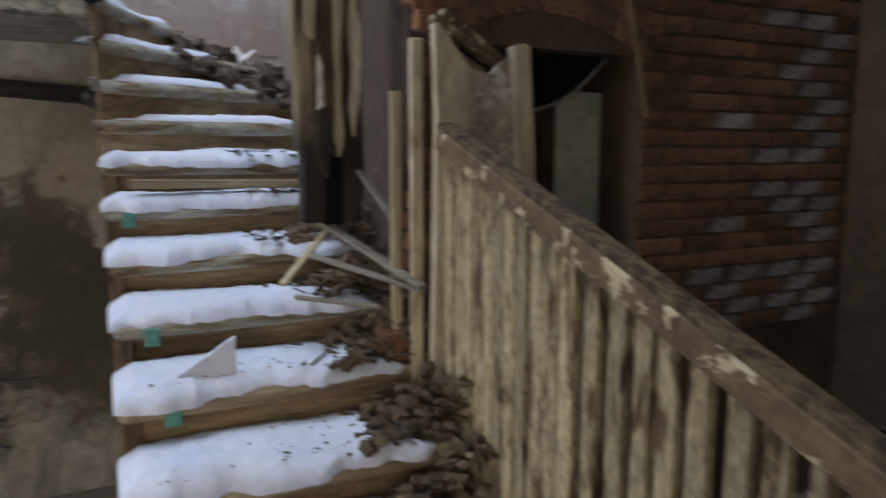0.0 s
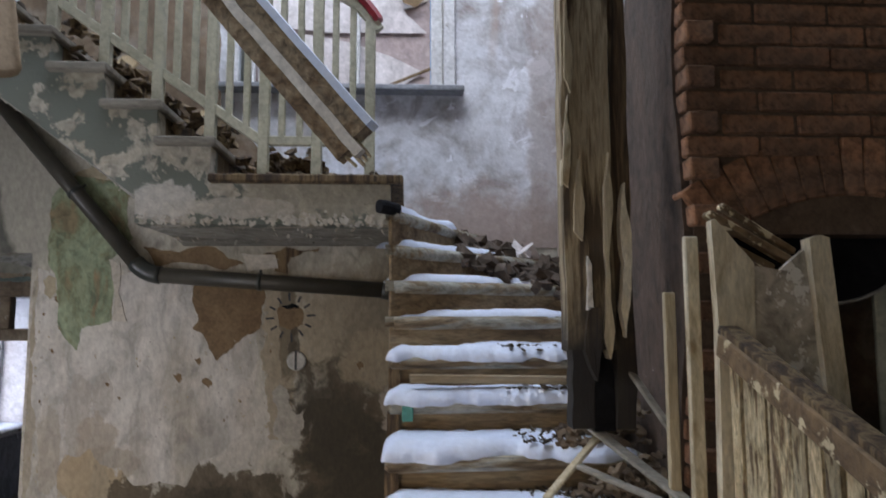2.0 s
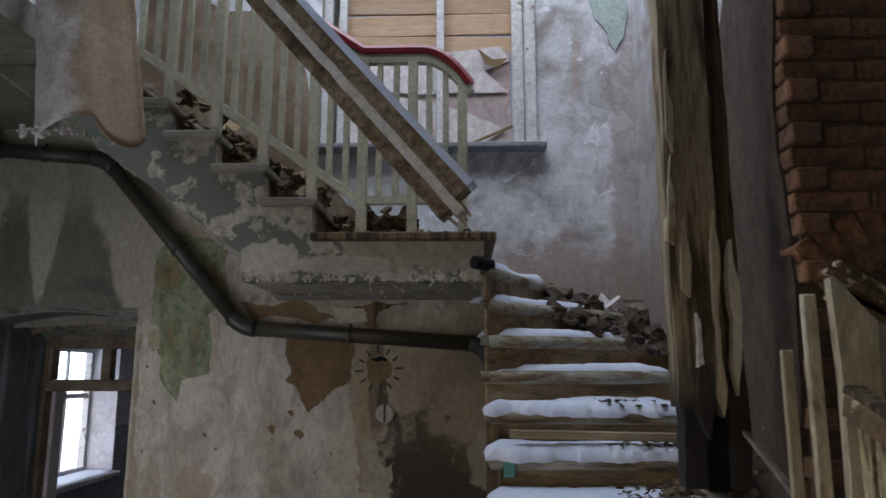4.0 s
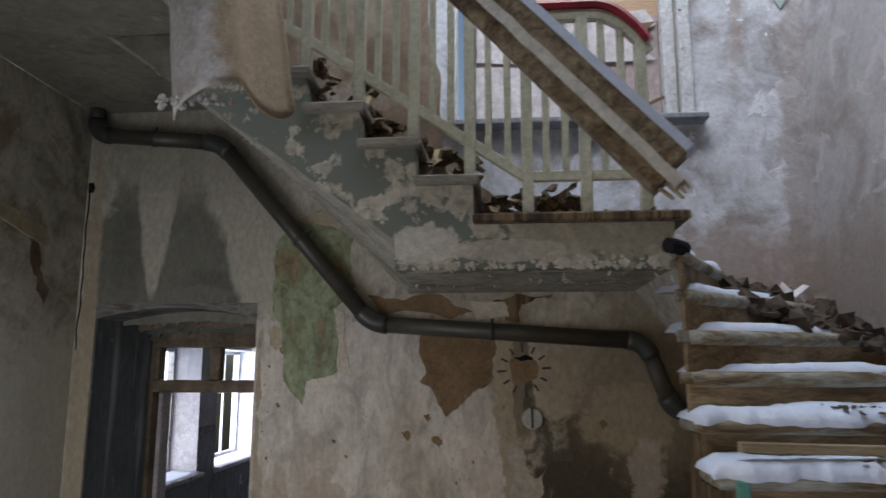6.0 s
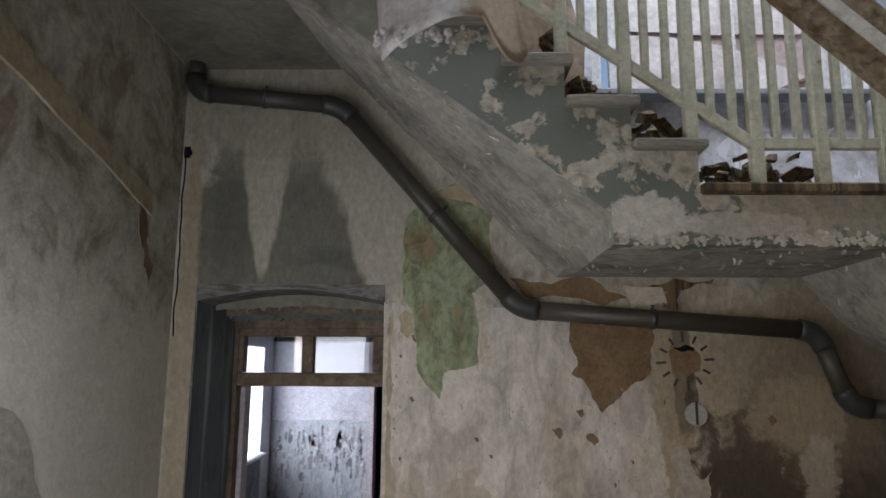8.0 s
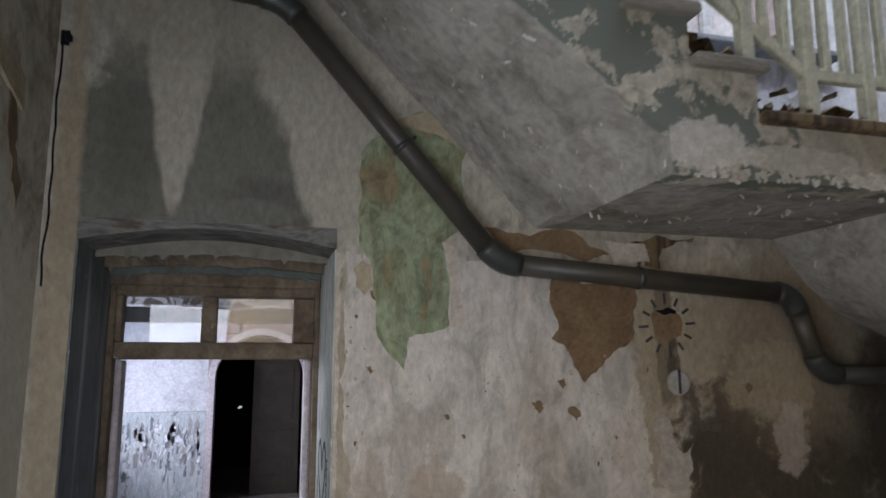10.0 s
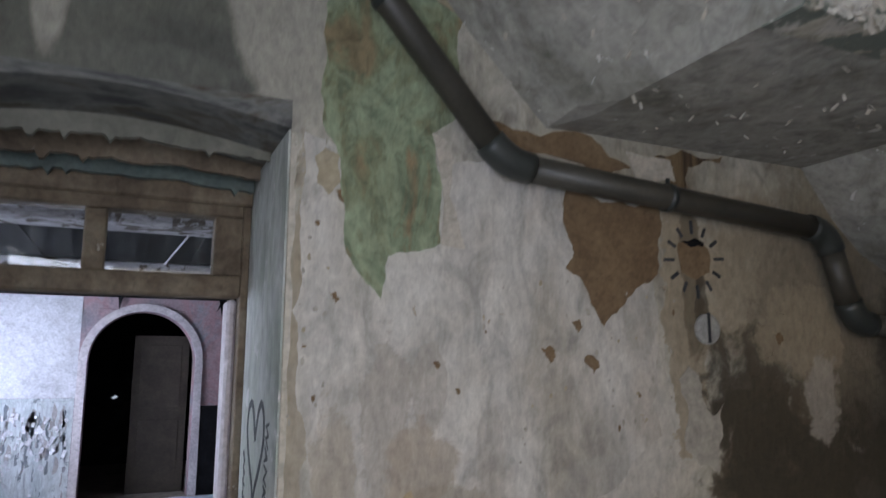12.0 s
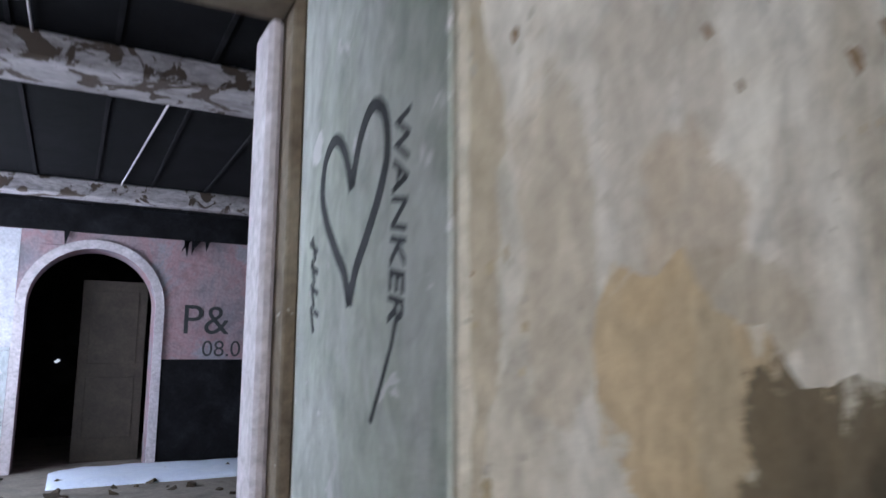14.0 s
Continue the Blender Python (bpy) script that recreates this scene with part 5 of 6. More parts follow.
for x, z, r, sd in ((-1.245, 1.835, 0.028, 1), (-1.075, 1.80, 0.03, 2), (-1.13, 1.93, 0.022, 3), (-1.96, 1.99, 0.016, 4), (-1.64, 1.80, 0.012, 5), (-1.57, 1.72, 0.01, 6), (-1.93, 2.28, 0.04, 7), (-0.2, 1.9, 0.025, 8)):
    patch("plaster_chip", [(x - r, z + r * 0.7), (x + r * 0.3, z + r), (x + r, z - r * 0.3), (x + r * 0.2, z - r), (x - r * 0.4, z - r * 0.2)], CLAY, wall_north, F, "", seed=sd, steps=3, rough=0.3, thick=0.002)
rg = random.Random(71)
edge_l = [(-2.099, 0.2 + 2.26 * i / 60) for i in range(61)]
edge_r = [(-2.083 + 0.010 * noise.noise(Vector((i * 0.35, 5, 0))) + 0.008 * noise.noise(Vector((i * 1.1, 9, 0))), 0.2 + 2.26 * i / 60) for i in range(61)]
patch("worn_corner", edge_l + edge_r[::-1], PALEPLASTER, wall_north, F, "worn pale plaster corner", steps=0, thick=0.0025)
bm = bmesh.new()
prism(bm, ragged([(-0.773, 2.556), (-0.64, 2.598), (-0.435, 2.60), (-0.45, 2.572), (-0.614, 2.537), (-0.625, 2.44), (-0.706, 2.45), (-0.679, 2.529)], random.Random(4), 3, 0.16), XZ, F - 0.003, F + 0.01)
part("broken_hole", bm, POSTWOOD, wall_north, "dark hole broken at the top of the wall")
for pts, sd in (([(-1.66, 2.52), (-1.60, 2.50), (-1.545, 2.16), (-1.63, 2.17)], 15), ([(-0.9, 2.56), (-0.7, 2.55), (-0.68, 2.47), (-0.86, 2.45)], 16)):
    patch("loose_skim", pts, PALEPLASTER, wall_north, F, "lifted flake of pale plaster skim", seed=sd, rough=0.1, thick=0.006)
patch("stain", [(-2.25, 3.9), (-0.80, 2.84), (-0.32, 2.84), (-0.55, 3.02), (-0.82, 3.20), (-1.04, 3.42), (-1.06, 3.9), (-1.1, 4.5), (-2.2, 4.7)], BROWNWALL, wall_north, WALL - 0.006, "brown rotten plaster behind the balusters", seed=20, rough=0.12)
patch("loose_skim", [(-0.703, 1.752), (-0.658, 1.797), (-0.614, 1.763), (-0.603, 1.686), (-0.558, 1.619), (-0.503, 1.663), (-0.514, 1.552), (-0.541, 1.423), (-0.625, 1.452), (-0.692, 1.508), (-0.669, 1.663)], GREYSKIM, wall_north, F, "pale flake of skim left between damp stains", seed=44, steps=4, rough=0.16, thick=0.003)
patch("plaster_chip", [(-2.03, 2.40), (-2.00, 2.43), (-1.955, 2.41), (-1.95, 2.33), (-1.985, 2.29), (-2.02, 2.32)], TANPLASTER, wall_north, F, "", seed=45, steps=4, rough=0.12, thick=0.002)
rg = random.Random(77)
for mat, n, lab in ((GREYSKIM, 70, "small lifted flakes of pale skim"), (TANPLASTER, 26, "small tan chips in the skim"), (CLAY, 9, "small brown chips in the skim")):
    bm = bmesh.new()
    for k in range(n):
        x, z = (rg.uniform(-2.09, -1.98), rg.uniform(0.8, 2.5)) if k % 2 == 0 else (rg.uniform(-1.5, -0.65), rg.uniform(1.5, 2.2))
        r, sq = rg.uniform(0.003, 0.009), rg.uniform(0.8, 2.2)
        turn_ = rg.uniform(0, 6)
        pts = [(x + r * rg.uniform(0.5, 1.2) * math.cos(turn_ + a * 1.05), z + sq * r * rg.uniform(0.5, 1.2) * math.sin(turn_ + a * 1.05)) for a in range(6)]
        prism(bm, ragged(pts, rg, 1, 0.2), XZ, F - rg.uniform(0.0012, 0.004), F + 0.008)
    tagged(part("plaster_flake", bm, mat, wall_north, lab), kind="stuff")
patch("loose_skim", [(-1.888, 3.03), (-1.677, 3.109), (-1.585, 2.945), (-1.675, 2.99), (-1.85, 3.015)], TANPLASTER, wall_north, F, "lifted triangular flake of tan skim", seed=61, rough=0.06, thick=0.008)
bracket = thing("wall_bracket", (-3.15, F, 3.25), "small rusty bracket fixed in the wall corner", "bracket")
part("plate", boxes((-3.172, -3.140, F - 0.006, F + 0.01, 3.225, 3.285), bevel=0.002), BURNT_AND_SHADE, bracket)
part("hook", boxes((-3.150, -3.128, F - 0.034, F - 0.005, 3.235, 3.262), bevel=0.004), BURNT_AND_SHADE, bracket)
bm = bmesh.new()
tube(bm, [(-3.163 + 0.014 * noise.noise(Vector((i * 0.37, 3, 0))), F - 0.003, 3.23 - 0.055 * i) for i in range(18)], 0.004, 8)
solid("wall_cable", bm, BURNT_AND_SHADE, "thin dark cable hanging down the wall corner", "cable", smooth=True)
# dial-like ring of strokes
dial = thing("wall_dial", (-0.605, F, 2.185), "ring of short black strokes where a wall clock hung", "wall mark")
for k in range(12):
    a = radians(30 * k + 4)
    c, s_ = math.cos(a), math.sin(a)
    bm = bmesh.new()
    l0, l1 = 0.095, 0.135 + (0.01 if k % 3 == 0 else 0)
    bar(bm, (-0.605 + c * l0, F + 0.004, 2.185 + s_ * l0), (-0.605 + c * l1, F + 0.004, 2.185 + s_ * l1), 0.012, 0.014 + 0.003 * (k % 2), up=(0, 1, 0), bevel=0)
    part("stroke", bm, BLACKPAINT, dial)
patch("dial_centre", [(-0.68, 2.24), (-0.60, 2.26), (-0.535, 2.23), (-0.535, 2.14), (-0.60, 2.11), (-0.67, 2.14)], CLAY, dial, F, "brown bare patch inside the ring", seed=17, rough=0.12, thick=0.0025)
patch("dial_hole", [(-0.66, 2.25), (-0.60, 2.265), (-0.555, 2.25), (-0.56, 2.235), (-0.62, 2.23)], BURNT_AND_SHADE, dial, F, "dark hole", seed=18, rough=0.15, thick=0.004)
socket = thing("wall_socket_base", (-0.565, F, 1.93), "broken round socket base with a dark slot", "socket")
bm = bmesh.new()
tube(bm, [(-0.565, F + 0.01, 1.93), (-0.565, F - 0.012, 1.93), (-0.565, F - 0.016, 1.93)], [0.056, 0.056, 0.046], 24)
part("base_plate", bm, SOCKET, socket)
part("slot", boxes((-0.573, -0.561, F - 0.02, F - 0.0165, 1.88, 1.99)), BLACKPAINT, socket)


def strokes(name, lines, place, r, mat, parent, label):
    bm = bmesh.new()
    for ln in lines:
        tube(bm, [place(u, v) for u, v in ln], r, 6)
    return part(name, bm, mat, parent, label)


rng = random.Random(31)
lines = []
for k in range(11):
    x, z, run, rise, r = -1.18 + rng.uniform(-0.12, 0.25), 0.46 + 0.048 * k + rng.uniform(-0.03, 0.03), rng.uniform(0.25, 0.6), rng.uniform(-0.10, 0.04), rng.uniform(0.015, 0.05)
    loops, ph = rng.uniform(1.0, 3.2), rng.uniform(0, 6.28)
    lines.append([(x + run * i / 26 + r * math.cos(ph + loops * 6.28 * i / 26), z + rise * i / 26 + 0.6 * r * math.sin(ph + loops * 6.28 * i / 26)) for i in range(27)])
strokes("scribble", lines, lambda u, v: Vector((u, F - 0.002, v)), 0.008, BLACKPAINT, wall_north, "black scribbled lines")

# ---- heart and scrawl on the door reveal ----
RX = DOOR[1] - 0.005
right = [(0.0, 0.0), (-0.035, 0.075), (-0.085, 0.115), (-0.135, 0.09), (-0.15, 0.025), (-0.122, -0.035), (-0.072, -0.095), (-0.025, -0.145), (0.0, -0.20)]


def smooth_line(pts, n=5):
    out = []
    for i in range(len(pts) - 1):
        p0, p1, p2, p3 = (Vector(pts[max(min(j, len(pts) - 1), 0)]) for j in (i - 1, i, i + 1, i + 2))
        for k in range(n):
            t = k / n
            out.append(0.5 * (2 * p1 + (p2 - p0) * t + (2 * p0 - 5 * p1 + 4 * p2 - p3) * t * t + (3 * p1 - p0 - 3 * p2 + p3) * t ** 3))
    return out + [Vector(pts[-1])]


def painted(name, curves, w, y0, z0, label, k=1.0):
    for c in curves:
        bm = bmesh.new()
        pts = c
        vs = []
        for i, p in enumerate(pts):
            d = (Vector(pts[min(i + 1, len(pts) - 1)]) - Vector(pts[max(i - 1, 0)])).normalized()
            nn = Vector((-d.y, d.x)) * w / 2
            p = Vector(p)
            row = []
            for off, dep in ((nn, 0.0), (nn * 0.9, -0.0012), (-nn * 0.9, -0.0012), (-nn, 0.0)):
                q = p + off
                row.append(bm.verts.new((RX + dep, y0 + q.x, z0 + q.y)))
            vs.append(row)
        for a, b in zip(vs, vs[1:]):
            for j in range(3):
                bm.faces.new((a[j], a[j + 1], b[j + 1], b[j]))
        part(name, bm, SPRAY, wall_north, label)


painted("heart_drawing", [smooth_line(right), [Vector((-0.02 + (p.x * -1.05), p.y * 0.98 - 0.0)) + Vector((0.02, -0.005)) for p in smooth_line(right)]], 0.025, 4.576, 1.565, "black sprayed heart outline")
cu = bpy.data.curves.new("writing", "FONT")
cu.body, cu.size, cu.extrude, cu.offset, cu.shear = "WANKER", 0.074, 0.001, 0.0012, 0.15
tmp = bpy.data.objects.new("tmp", cu)
me = bpy.data.meshes.new_from_object(tmp)
bpy.data.objects.remove(tmp)
me.materials.clear()
me.materials.append(SPRAY)
# the word runs down the reveal, its letters lying on their side
me.transform(Matrix(((0, 0, -1, RX), (0.06, -1, 0, 4.396), (-1, -0.06, 0, 1.645), (0, 0, 0, 1))))
ob = new("writing", me)
ob["label"] = "black marker word running downwards"
hang(ob, wall_north)
painted("scrawl", [[(4.385, 1.335), (4.40, 1.30), (4.435, 1.245), (4.475, 1.185)]], 0.010, 0.0, 0.0, "long black marker tail")
for k in range(4):
    painted("scrawl", [[(4.80 - k * 0.012, 1.50 - k * 0.045), (4.75 - k * 0.005, 1.475 - k * 0.04)], [(4.785, 1.51 - k * 0.045), (4.765, 1.46 - k * 0.045)]], 0.0105, 0.0, 0.0, "black marker scrawl")

# ---- stair window: frame, planks, torn sheets ----
window_1 = thing("window_1", (-0.35, 4.3, 3.57), "boarded stair window with flaking white frame", "window", kind="structure")
part("window_frame", boxes((0.225, 0.299, 4.26, 4.33, 3.57, 5.3), bevel=0.006), WINPAINT, window_1)
part("window_frame", boxes((-1.019, -0.96, 4.26, 4.33, 3.57, 5.3), bevel=0.006), WINPAINT, window_1)
part("outer_moulding", boxes((0.302, 0.37, 4.185, 4.213, 3.57, 5.3), bevel=0.006), WINPAINT, window_1)
for x in (-0.915, -0.27):
    part("glazing_bar", boxes((x, x + 0.05, 4.27, 4.31, 3.57, 5.3), bevel=0.004), WINPAINT, window_1)
part("window_sill", boxes((-1.05, 0.42, 4.10, 4.25, 3.535, 3.569), bevel=0.006), SILLGREY, window_1, "grey painted sill")
zz = 4.24
PL = mesh_of("plank", boxes((-0.62, 0.62, -0.011, 0.011, -0.075, 0.075), bevel=0.004), PLANK)
rng = random.Random(2)
while zz < 5.25:
    ob = new("plank", PL)
    ob.matrix_basis = pose(-0.31 + rng.uniform(-0.01, 0.01), 4.36, zz + 0.075, 0, rng.uniform(-0.7, 0.7), 0)
    hang(ob, window_1)
    zz += 0.156
part("hardboard", boxes((-0.90, 0.22, 4.335, 4.345, 3.575, 4.27)), CARD, window_1, "pinkish hardboard sheet")
for pts, sd, dy in (([(-0.85, 4.27), (0.15, 4.30), (0.21, 4.20), (0.05, 4.13), (0.2, 3.98), (-0.3, 3.97), (-0.85, 4.0)], 1, 0.0), ([(-0.85, 3.97), (-0.25, 3.9), (0.18, 3.72), (0.0, 3.6), (-0.85, 3.59)], 2, 0.0)):
    bm = bmesh.new()
    prism(bm, ragged(pts, random.Random(sd), 2, 0.04), XZ, 4.318, 4.322)
    part("torn_sheet", bm, PAPER, window_1, "torn pale paper sheet")
bm = bmesh.new()
prism(bm, [(0.0, 4.27), (0.10, 4.19), (0.20, 4.20), (0.13, 4.13), (0.05, 4.16)], XZ, 4.28, 4.284)
part("torn_corner", bm, CLAY, window_1, "curled brown torn corner")
bm = bmesh.new()
bar(bm, (-0.05, 4.27, 3.61), (0.22, 4.25, 3.72), 0.01, 0.02)
part("torn_strip", bm, CLAY, window_1, "thin brown torn strip")

# ---- fallen handrail beam ----
beam = thing("fallen_rail_beam", (-0.7, 2.9, 3.4), "long broken timber rail leaning on the balusters, snow on top", "beam")
BA, BB = Vector((-1.44, 3.08, 4.42)), Vector((-0.11, 2.76, 2.82))
ax = (BB - BA).normalized()
upv = Vector((0, 0, 1)) - ax * ax.z
upv.normalize()


def beam_strip(o0, o1, y0, y1, ext=0.0, sd=0):
    bm = bmesh.new()
    n = 24
    sd_v = ax.cross(upv)
    sd_v = sd_v if sd_v.y > 0 else -sd_v
    rows = []
    for k in range(n + 1):
        p = BA.lerp(BB, k / n * (1 + ext))
        w = 0.006 * noise.noise(Vector((k * 0.9, sd, 0)))
        rows.append([bm.verts.new(p + upv * (o + w) + sd_v * y) for o, y in ((o0, y0), (o1, y0), (o1, y1), (o0, y1))])
    for a, b in zip(rows, rows[1:]):
        for j in range(4):
            bm.faces.new((a[j], a[(j + 1) % 4], b[(j + 1) % 4], b[j]))
    bm.faces.new(rows[0])
    bm.faces.new(rows[-1])
    return bm


part("lower_rail", beam_strip(-0.085, -0.022, -0.04, 0.04, -0.01, 1), BEAMWOOD, beam, "dark brown lower edge")
part("pale_strip", beam_strip(-0.022, 0.020, -0.049, 0.04, 0.01, 2), PALESTRIP, beam, "pale painted middle strip")
part("upper_rail", beam_strip(0.020, 0.088, -0.045, 0.05, -0.02, 3), BEAMWOOD, beam, "weathered rounded rail")
part("snow_strip", beam_strip(0.088, 0.120, -0.052, 0.05, -0.02, 4), SNOW, beam, "thin line of snow")
rng = random.Random(12)
for k in range(5):
    bm = bmesh.new()
    o = rng.uniform(-0.06, 0.06)
    bar(bm, BB + upv * o - ax * 0.05, BB + upv * (o * 0.8) + ax * rng.uniform(0.02, 0.07), 0.012, 0.014)
    part("splinter", bm, PALEWOOD, beam)

# ---- lining sheet curling from the floor edge above ----
sheet = thing("hanging_lining_sheet", (-1.85, 2.85, 3.6), "curled sheet of wall lining, white outside and tan inside, hanging", "hanging sheet")
rng = random.Random(9)


def curl(u0, u1, z_low, mat, name, label, sd):
    bm = bmesh.new()
    nu, nv = 30, 20
    rows = []
    for j in range(nv + 1):
        v = j / nv
        row = []
        for i in range(nu + 1):
            u = u0 + (u1 - u0) * i / nu
            low = z_low(u) + 0.02 * noise.noise(Vector((u * 30, sd, 0)))
            z = 4.02 + (low - 4.02) * v
            x = -2.09 + 0.45 * u + 0.13 * v * (0.7 + 0.3 * u)
            y = 2.93 - 0.19 * math.sin(math.pi * min(u * 1.05, 1)) ** 0.8 * (0.5 + 0.5 * v) + 0.012 * noise.noise(Vector((u * 5, v * 5, sd)))
            row.append(bm.verts.new((x, y, z)))
        rows.append(row)
    for a, b in zip(rows, rows[1:]):
        for i in range(nu):
            bm.faces.new((a[i], a[i + 1], b[i + 1], b[i]))
    ob = part(name, bm, mat, sheet, label, smooth=True)
    m = ob.modifiers.new("thickness", "SOLIDIFY")
    m.thickness = 0.008
    return ob


curl(0.0, 1.0, lambda u: 3.165 + 0.12 * u if u < 0.68 else 3.247 - 0.11 * math.sin(math.pi * (u - 0.68) / 0.36) ** 0.7, SHEETWHITE, "lining", "dusty white lining with tan stains", 1)
bm = bmesh.new()
for k in range(40):
    x = rng.uniform(-2.02, -1.68)
    g = bmesh.ops.create_icosphere(bm, subdivisions=1, radius=rng.uniform(0.006, 0.018))["verts"]
    bmesh.ops.translate(bm, verts=g, vec=(x, 2.80 + rng.uniform(-0.02, 0.03) + 0.1 * abs(x + 1.85), 3.20 + rng.uniform(-0.02, 0.02)))
tagged(part("crumbled_edge", bm, SHEETWHITE, sheet, "crumbling plaster along the torn edge"), kind="stuff")

# ---- snow, litter and rubble on the stair ----
for i, (y, z) in enumerate(EDGES):
    yb = EDGES[i - 1][0] + 0.0 if i else 3.34
    x1 = (0.93, 0.93, 0.91, 0.86, 0.84, 0.82, 0.78, 0.7)[i]
    solid("snow_bank", snow("snow", -0.012, x1, y - 0.006, yb + 0.02, z, 0.062, 3 + i * 7, 90, 20, 1.0), SNOW, "uneven wind-blown snow lying on a stair tread", "snow", "stuff", "snow on the treads", smooth=True)
for k in range(4):
    z = LANDING - 0.163 * (k + 1)
    a1, a0 = ANGLES[k + 1], ANGLES[k]
    m = Matrix.Translation((PIV[0], PIV[1], 0)) @ Matrix.Rotation(radians(a1 - 2), 4, "Z")
    bm = snow("snow", 0.04, 0.80 if k < 2 else 0.88, 0.006, 0.12 + 0.03 * k, z, 0.042, 60 + k, drip=1.0)
    bmesh.ops.transform(bm, matrix=m, verts=bm.verts)
    solid("snow_bank", bm, SNOW, "thin snow along a winder tread edge", "snow", "stuff", "snow on the treads", smooth=True)


def stair_z(x, y):
    z = EDGES[-1][1] - 0.1
    for yy, h in EDGES:
        if y >= yy:
            return h
    return z


rng = random.Random(14)
solid("leaf_litter", chips(rng, 330, (0.55, 0.93, 1.5, 3.35), lambda x, y: stair_z(x, y) + 0.03, (0.008, 0.03), 0.25), LITTER, "dark leaves and crumbs on the snowy treads", "litter", "stuff")
solid("leaf_litter", chips(rng, 260, (0.48, 0.80, 2.45, 3.2), lambda x, y: stair_z(x, y) + 0.05, (0.006, 0.022), 0.3), LITTER, "dark crumbs on the snow by the post", "litter", "stuff")
solid("leaf_litter", chips(rng, 160, (0.08, 0.6, 1.7, 2.3), lambda x, y: stair_z(x, y) + 0.05, (0.004, 0.010), 0.3), LITTER, "dark crumbs scattered on the snow", "litter", "stuff")
solid("rubble_heap", chips(rng, 1100, (0.62, 0.965, 1.62, 2.9), lambda x, y: stair_z(x, y) + 0.03 + 0.27 * max(0, x - 0.62) * rng.random() * 2, (0.008, 0.045), 0.5), RUBBLE, "heap of plaster and brick rubble beside the post", "rubble", "stuff")
solid("rubble_heap", chips(rng, 200, (0.35, 0.96, 3.45, 4.15), lambda x, y: LANDING - 0.60 + 0.32 * (0.96 - x) + 0.45 * (y - 3.45) * 0.8, (0.03, 0.10), 0.6), CORNERHEAP, "dark heap of fallen plaster in the stair corner", "rubble", "stuff")
solid("rubble_heap", chips(rng, 220, (-2.2, -0.85, 3.35, 4.1), lambda x, y: LANDING + RISE * max(0, math.ceil((X1 + 0.02 - x) / TREAD)) + 0.01, (0.015, 0.06), 0.5), LITTER, "rotten wood crumbs on the upper steps", "rubble", "stuff")
solid("rubble_heap", chips(rng, 200, (-0.8, 0.0, 3.23, 4.1), lambda x, y: LANDING + 0.006, (0.01, 0.035), 0.5), RUBBLE, "plaster crumbs on the landing board", "rubble", "stuff")
solid("landing_snow", snow("snow", -0.75, -0.02, 3.6, 4.15, LANDING, 0.05, 91), SNOW, "snow drifted on the landing under the window", "snow", "stuff", smooth=True)
rng = random.Random(40)
for k in range(9):
    x = -0.9 - 0.15 * k
    z = LANDING + RISE * max(0, math.ceil((X1 + 0.02 - x) / TREAD))
    bm = bmesh.new()
    bar(bm, (x, rng.uniform(3.4, 3.7), z + 0.015), (x - rng.uniform(-0.1, 0.35), rng.uniform(3.7, 4.15), z + rng.uniform(0.08, 0.34)), rng.uniform(0.07, 0.13), 0.02)
    solid("rotten_board", bm, (POSTWOOD, TIMBER, BROWNWALL)[k % 3], "rotten brown board fallen across the upper steps", "board", group="rotten boards on the upper steps")
rng = random.Random(52)
bm = bmesh.new()
for k in range(90):
    x, y = rng.uniform(0.55, 0.93), rng.uniform(1.95, 3.05)
    a, l = rng.uniform(0, 6.28), rng.uniform(0.03, 0.11)
    z = stair_z(x, y) + 0.045
    bar(bm, (x, y, z), (x + l * math.cos(a), y + l * math.sin(a), z + rng.uniform(-0.01, 0.03)), rng.uniform(0.004, 0.010), 0.005, bevel=0)
solid("twig_litter", bm, LITTER, "dark twigs and splinters scattered on the snowy treads", "litter", "stuff")
cap = solid("plastic_bag", chips(random.Random(5), 14, (0.55, 0.78, 3.95, 4.1), lambda x, y: 2.52, (0.06, 0.1), 0.7), PAPER, "crumpled dirty white bag on the rubble", "bag")
for a, b, w, lab in (((0.50, 2.22, 1.62), (0.84, 2.52, 1.86), 0.03, "snowy lath"), ((0.62, 2.30, 1.70), (0.92, 2.02, 1.60), 0.035, "grey lath"), ((0.70, 2.45, 1.80), (0.90, 2.0, 1.62), 0.045, "brown batten"), ((0.55, 2.25, 1.57), (0.80, 2.12, 1.54), 0.02, "thin dark lath"), ((0.78, 2.5, 2.1), (0.9, 2.2, 1.80), 0.03, "grey lath")):
    bm = bmesh.new()
    bar(bm, a, b, w, 0.014)
    solid("loose_lath", bm, PALEWOOD if "snowy" in lab else GREYTREAD, "loose broken " + lab + " lying over the treads", "lath", group="loose laths on the stair")
# pale broken board standing on a tread, teal paint scraps
bm = bmesh.new()
prism(bm, [(0.10, 1.343), (0.33, 1.343), (0.33, 1.50), (0.14, 1.385)], XZ, 2.10, 2.115)
solid("broken_board", bm, SNOW, "snow-crusted pointed board piece standing on a tread", "board")
for x, y, z in ((0.09, 2.33, 1.465), (0.12, 2.04, 1.30), (0.06, 2.89, 1.79)):
    bm = boxes((x, x + 0.045, y - 0.004, y + 0.008, z - 0.03, z + 0.03), bevel=0.004)
    solid("paint_scrap", bm, TEAL, "teal painted wood scrap on the stair edge", "scrap", group="teal scraps")
brick_piece = solid("fallen_brick", boxes((0.80, 0.93, 2.09, 2.18, 1.345, 1.47), bevel=0.02), BRICK, "rounded broken brick lying on the stair", "brick")

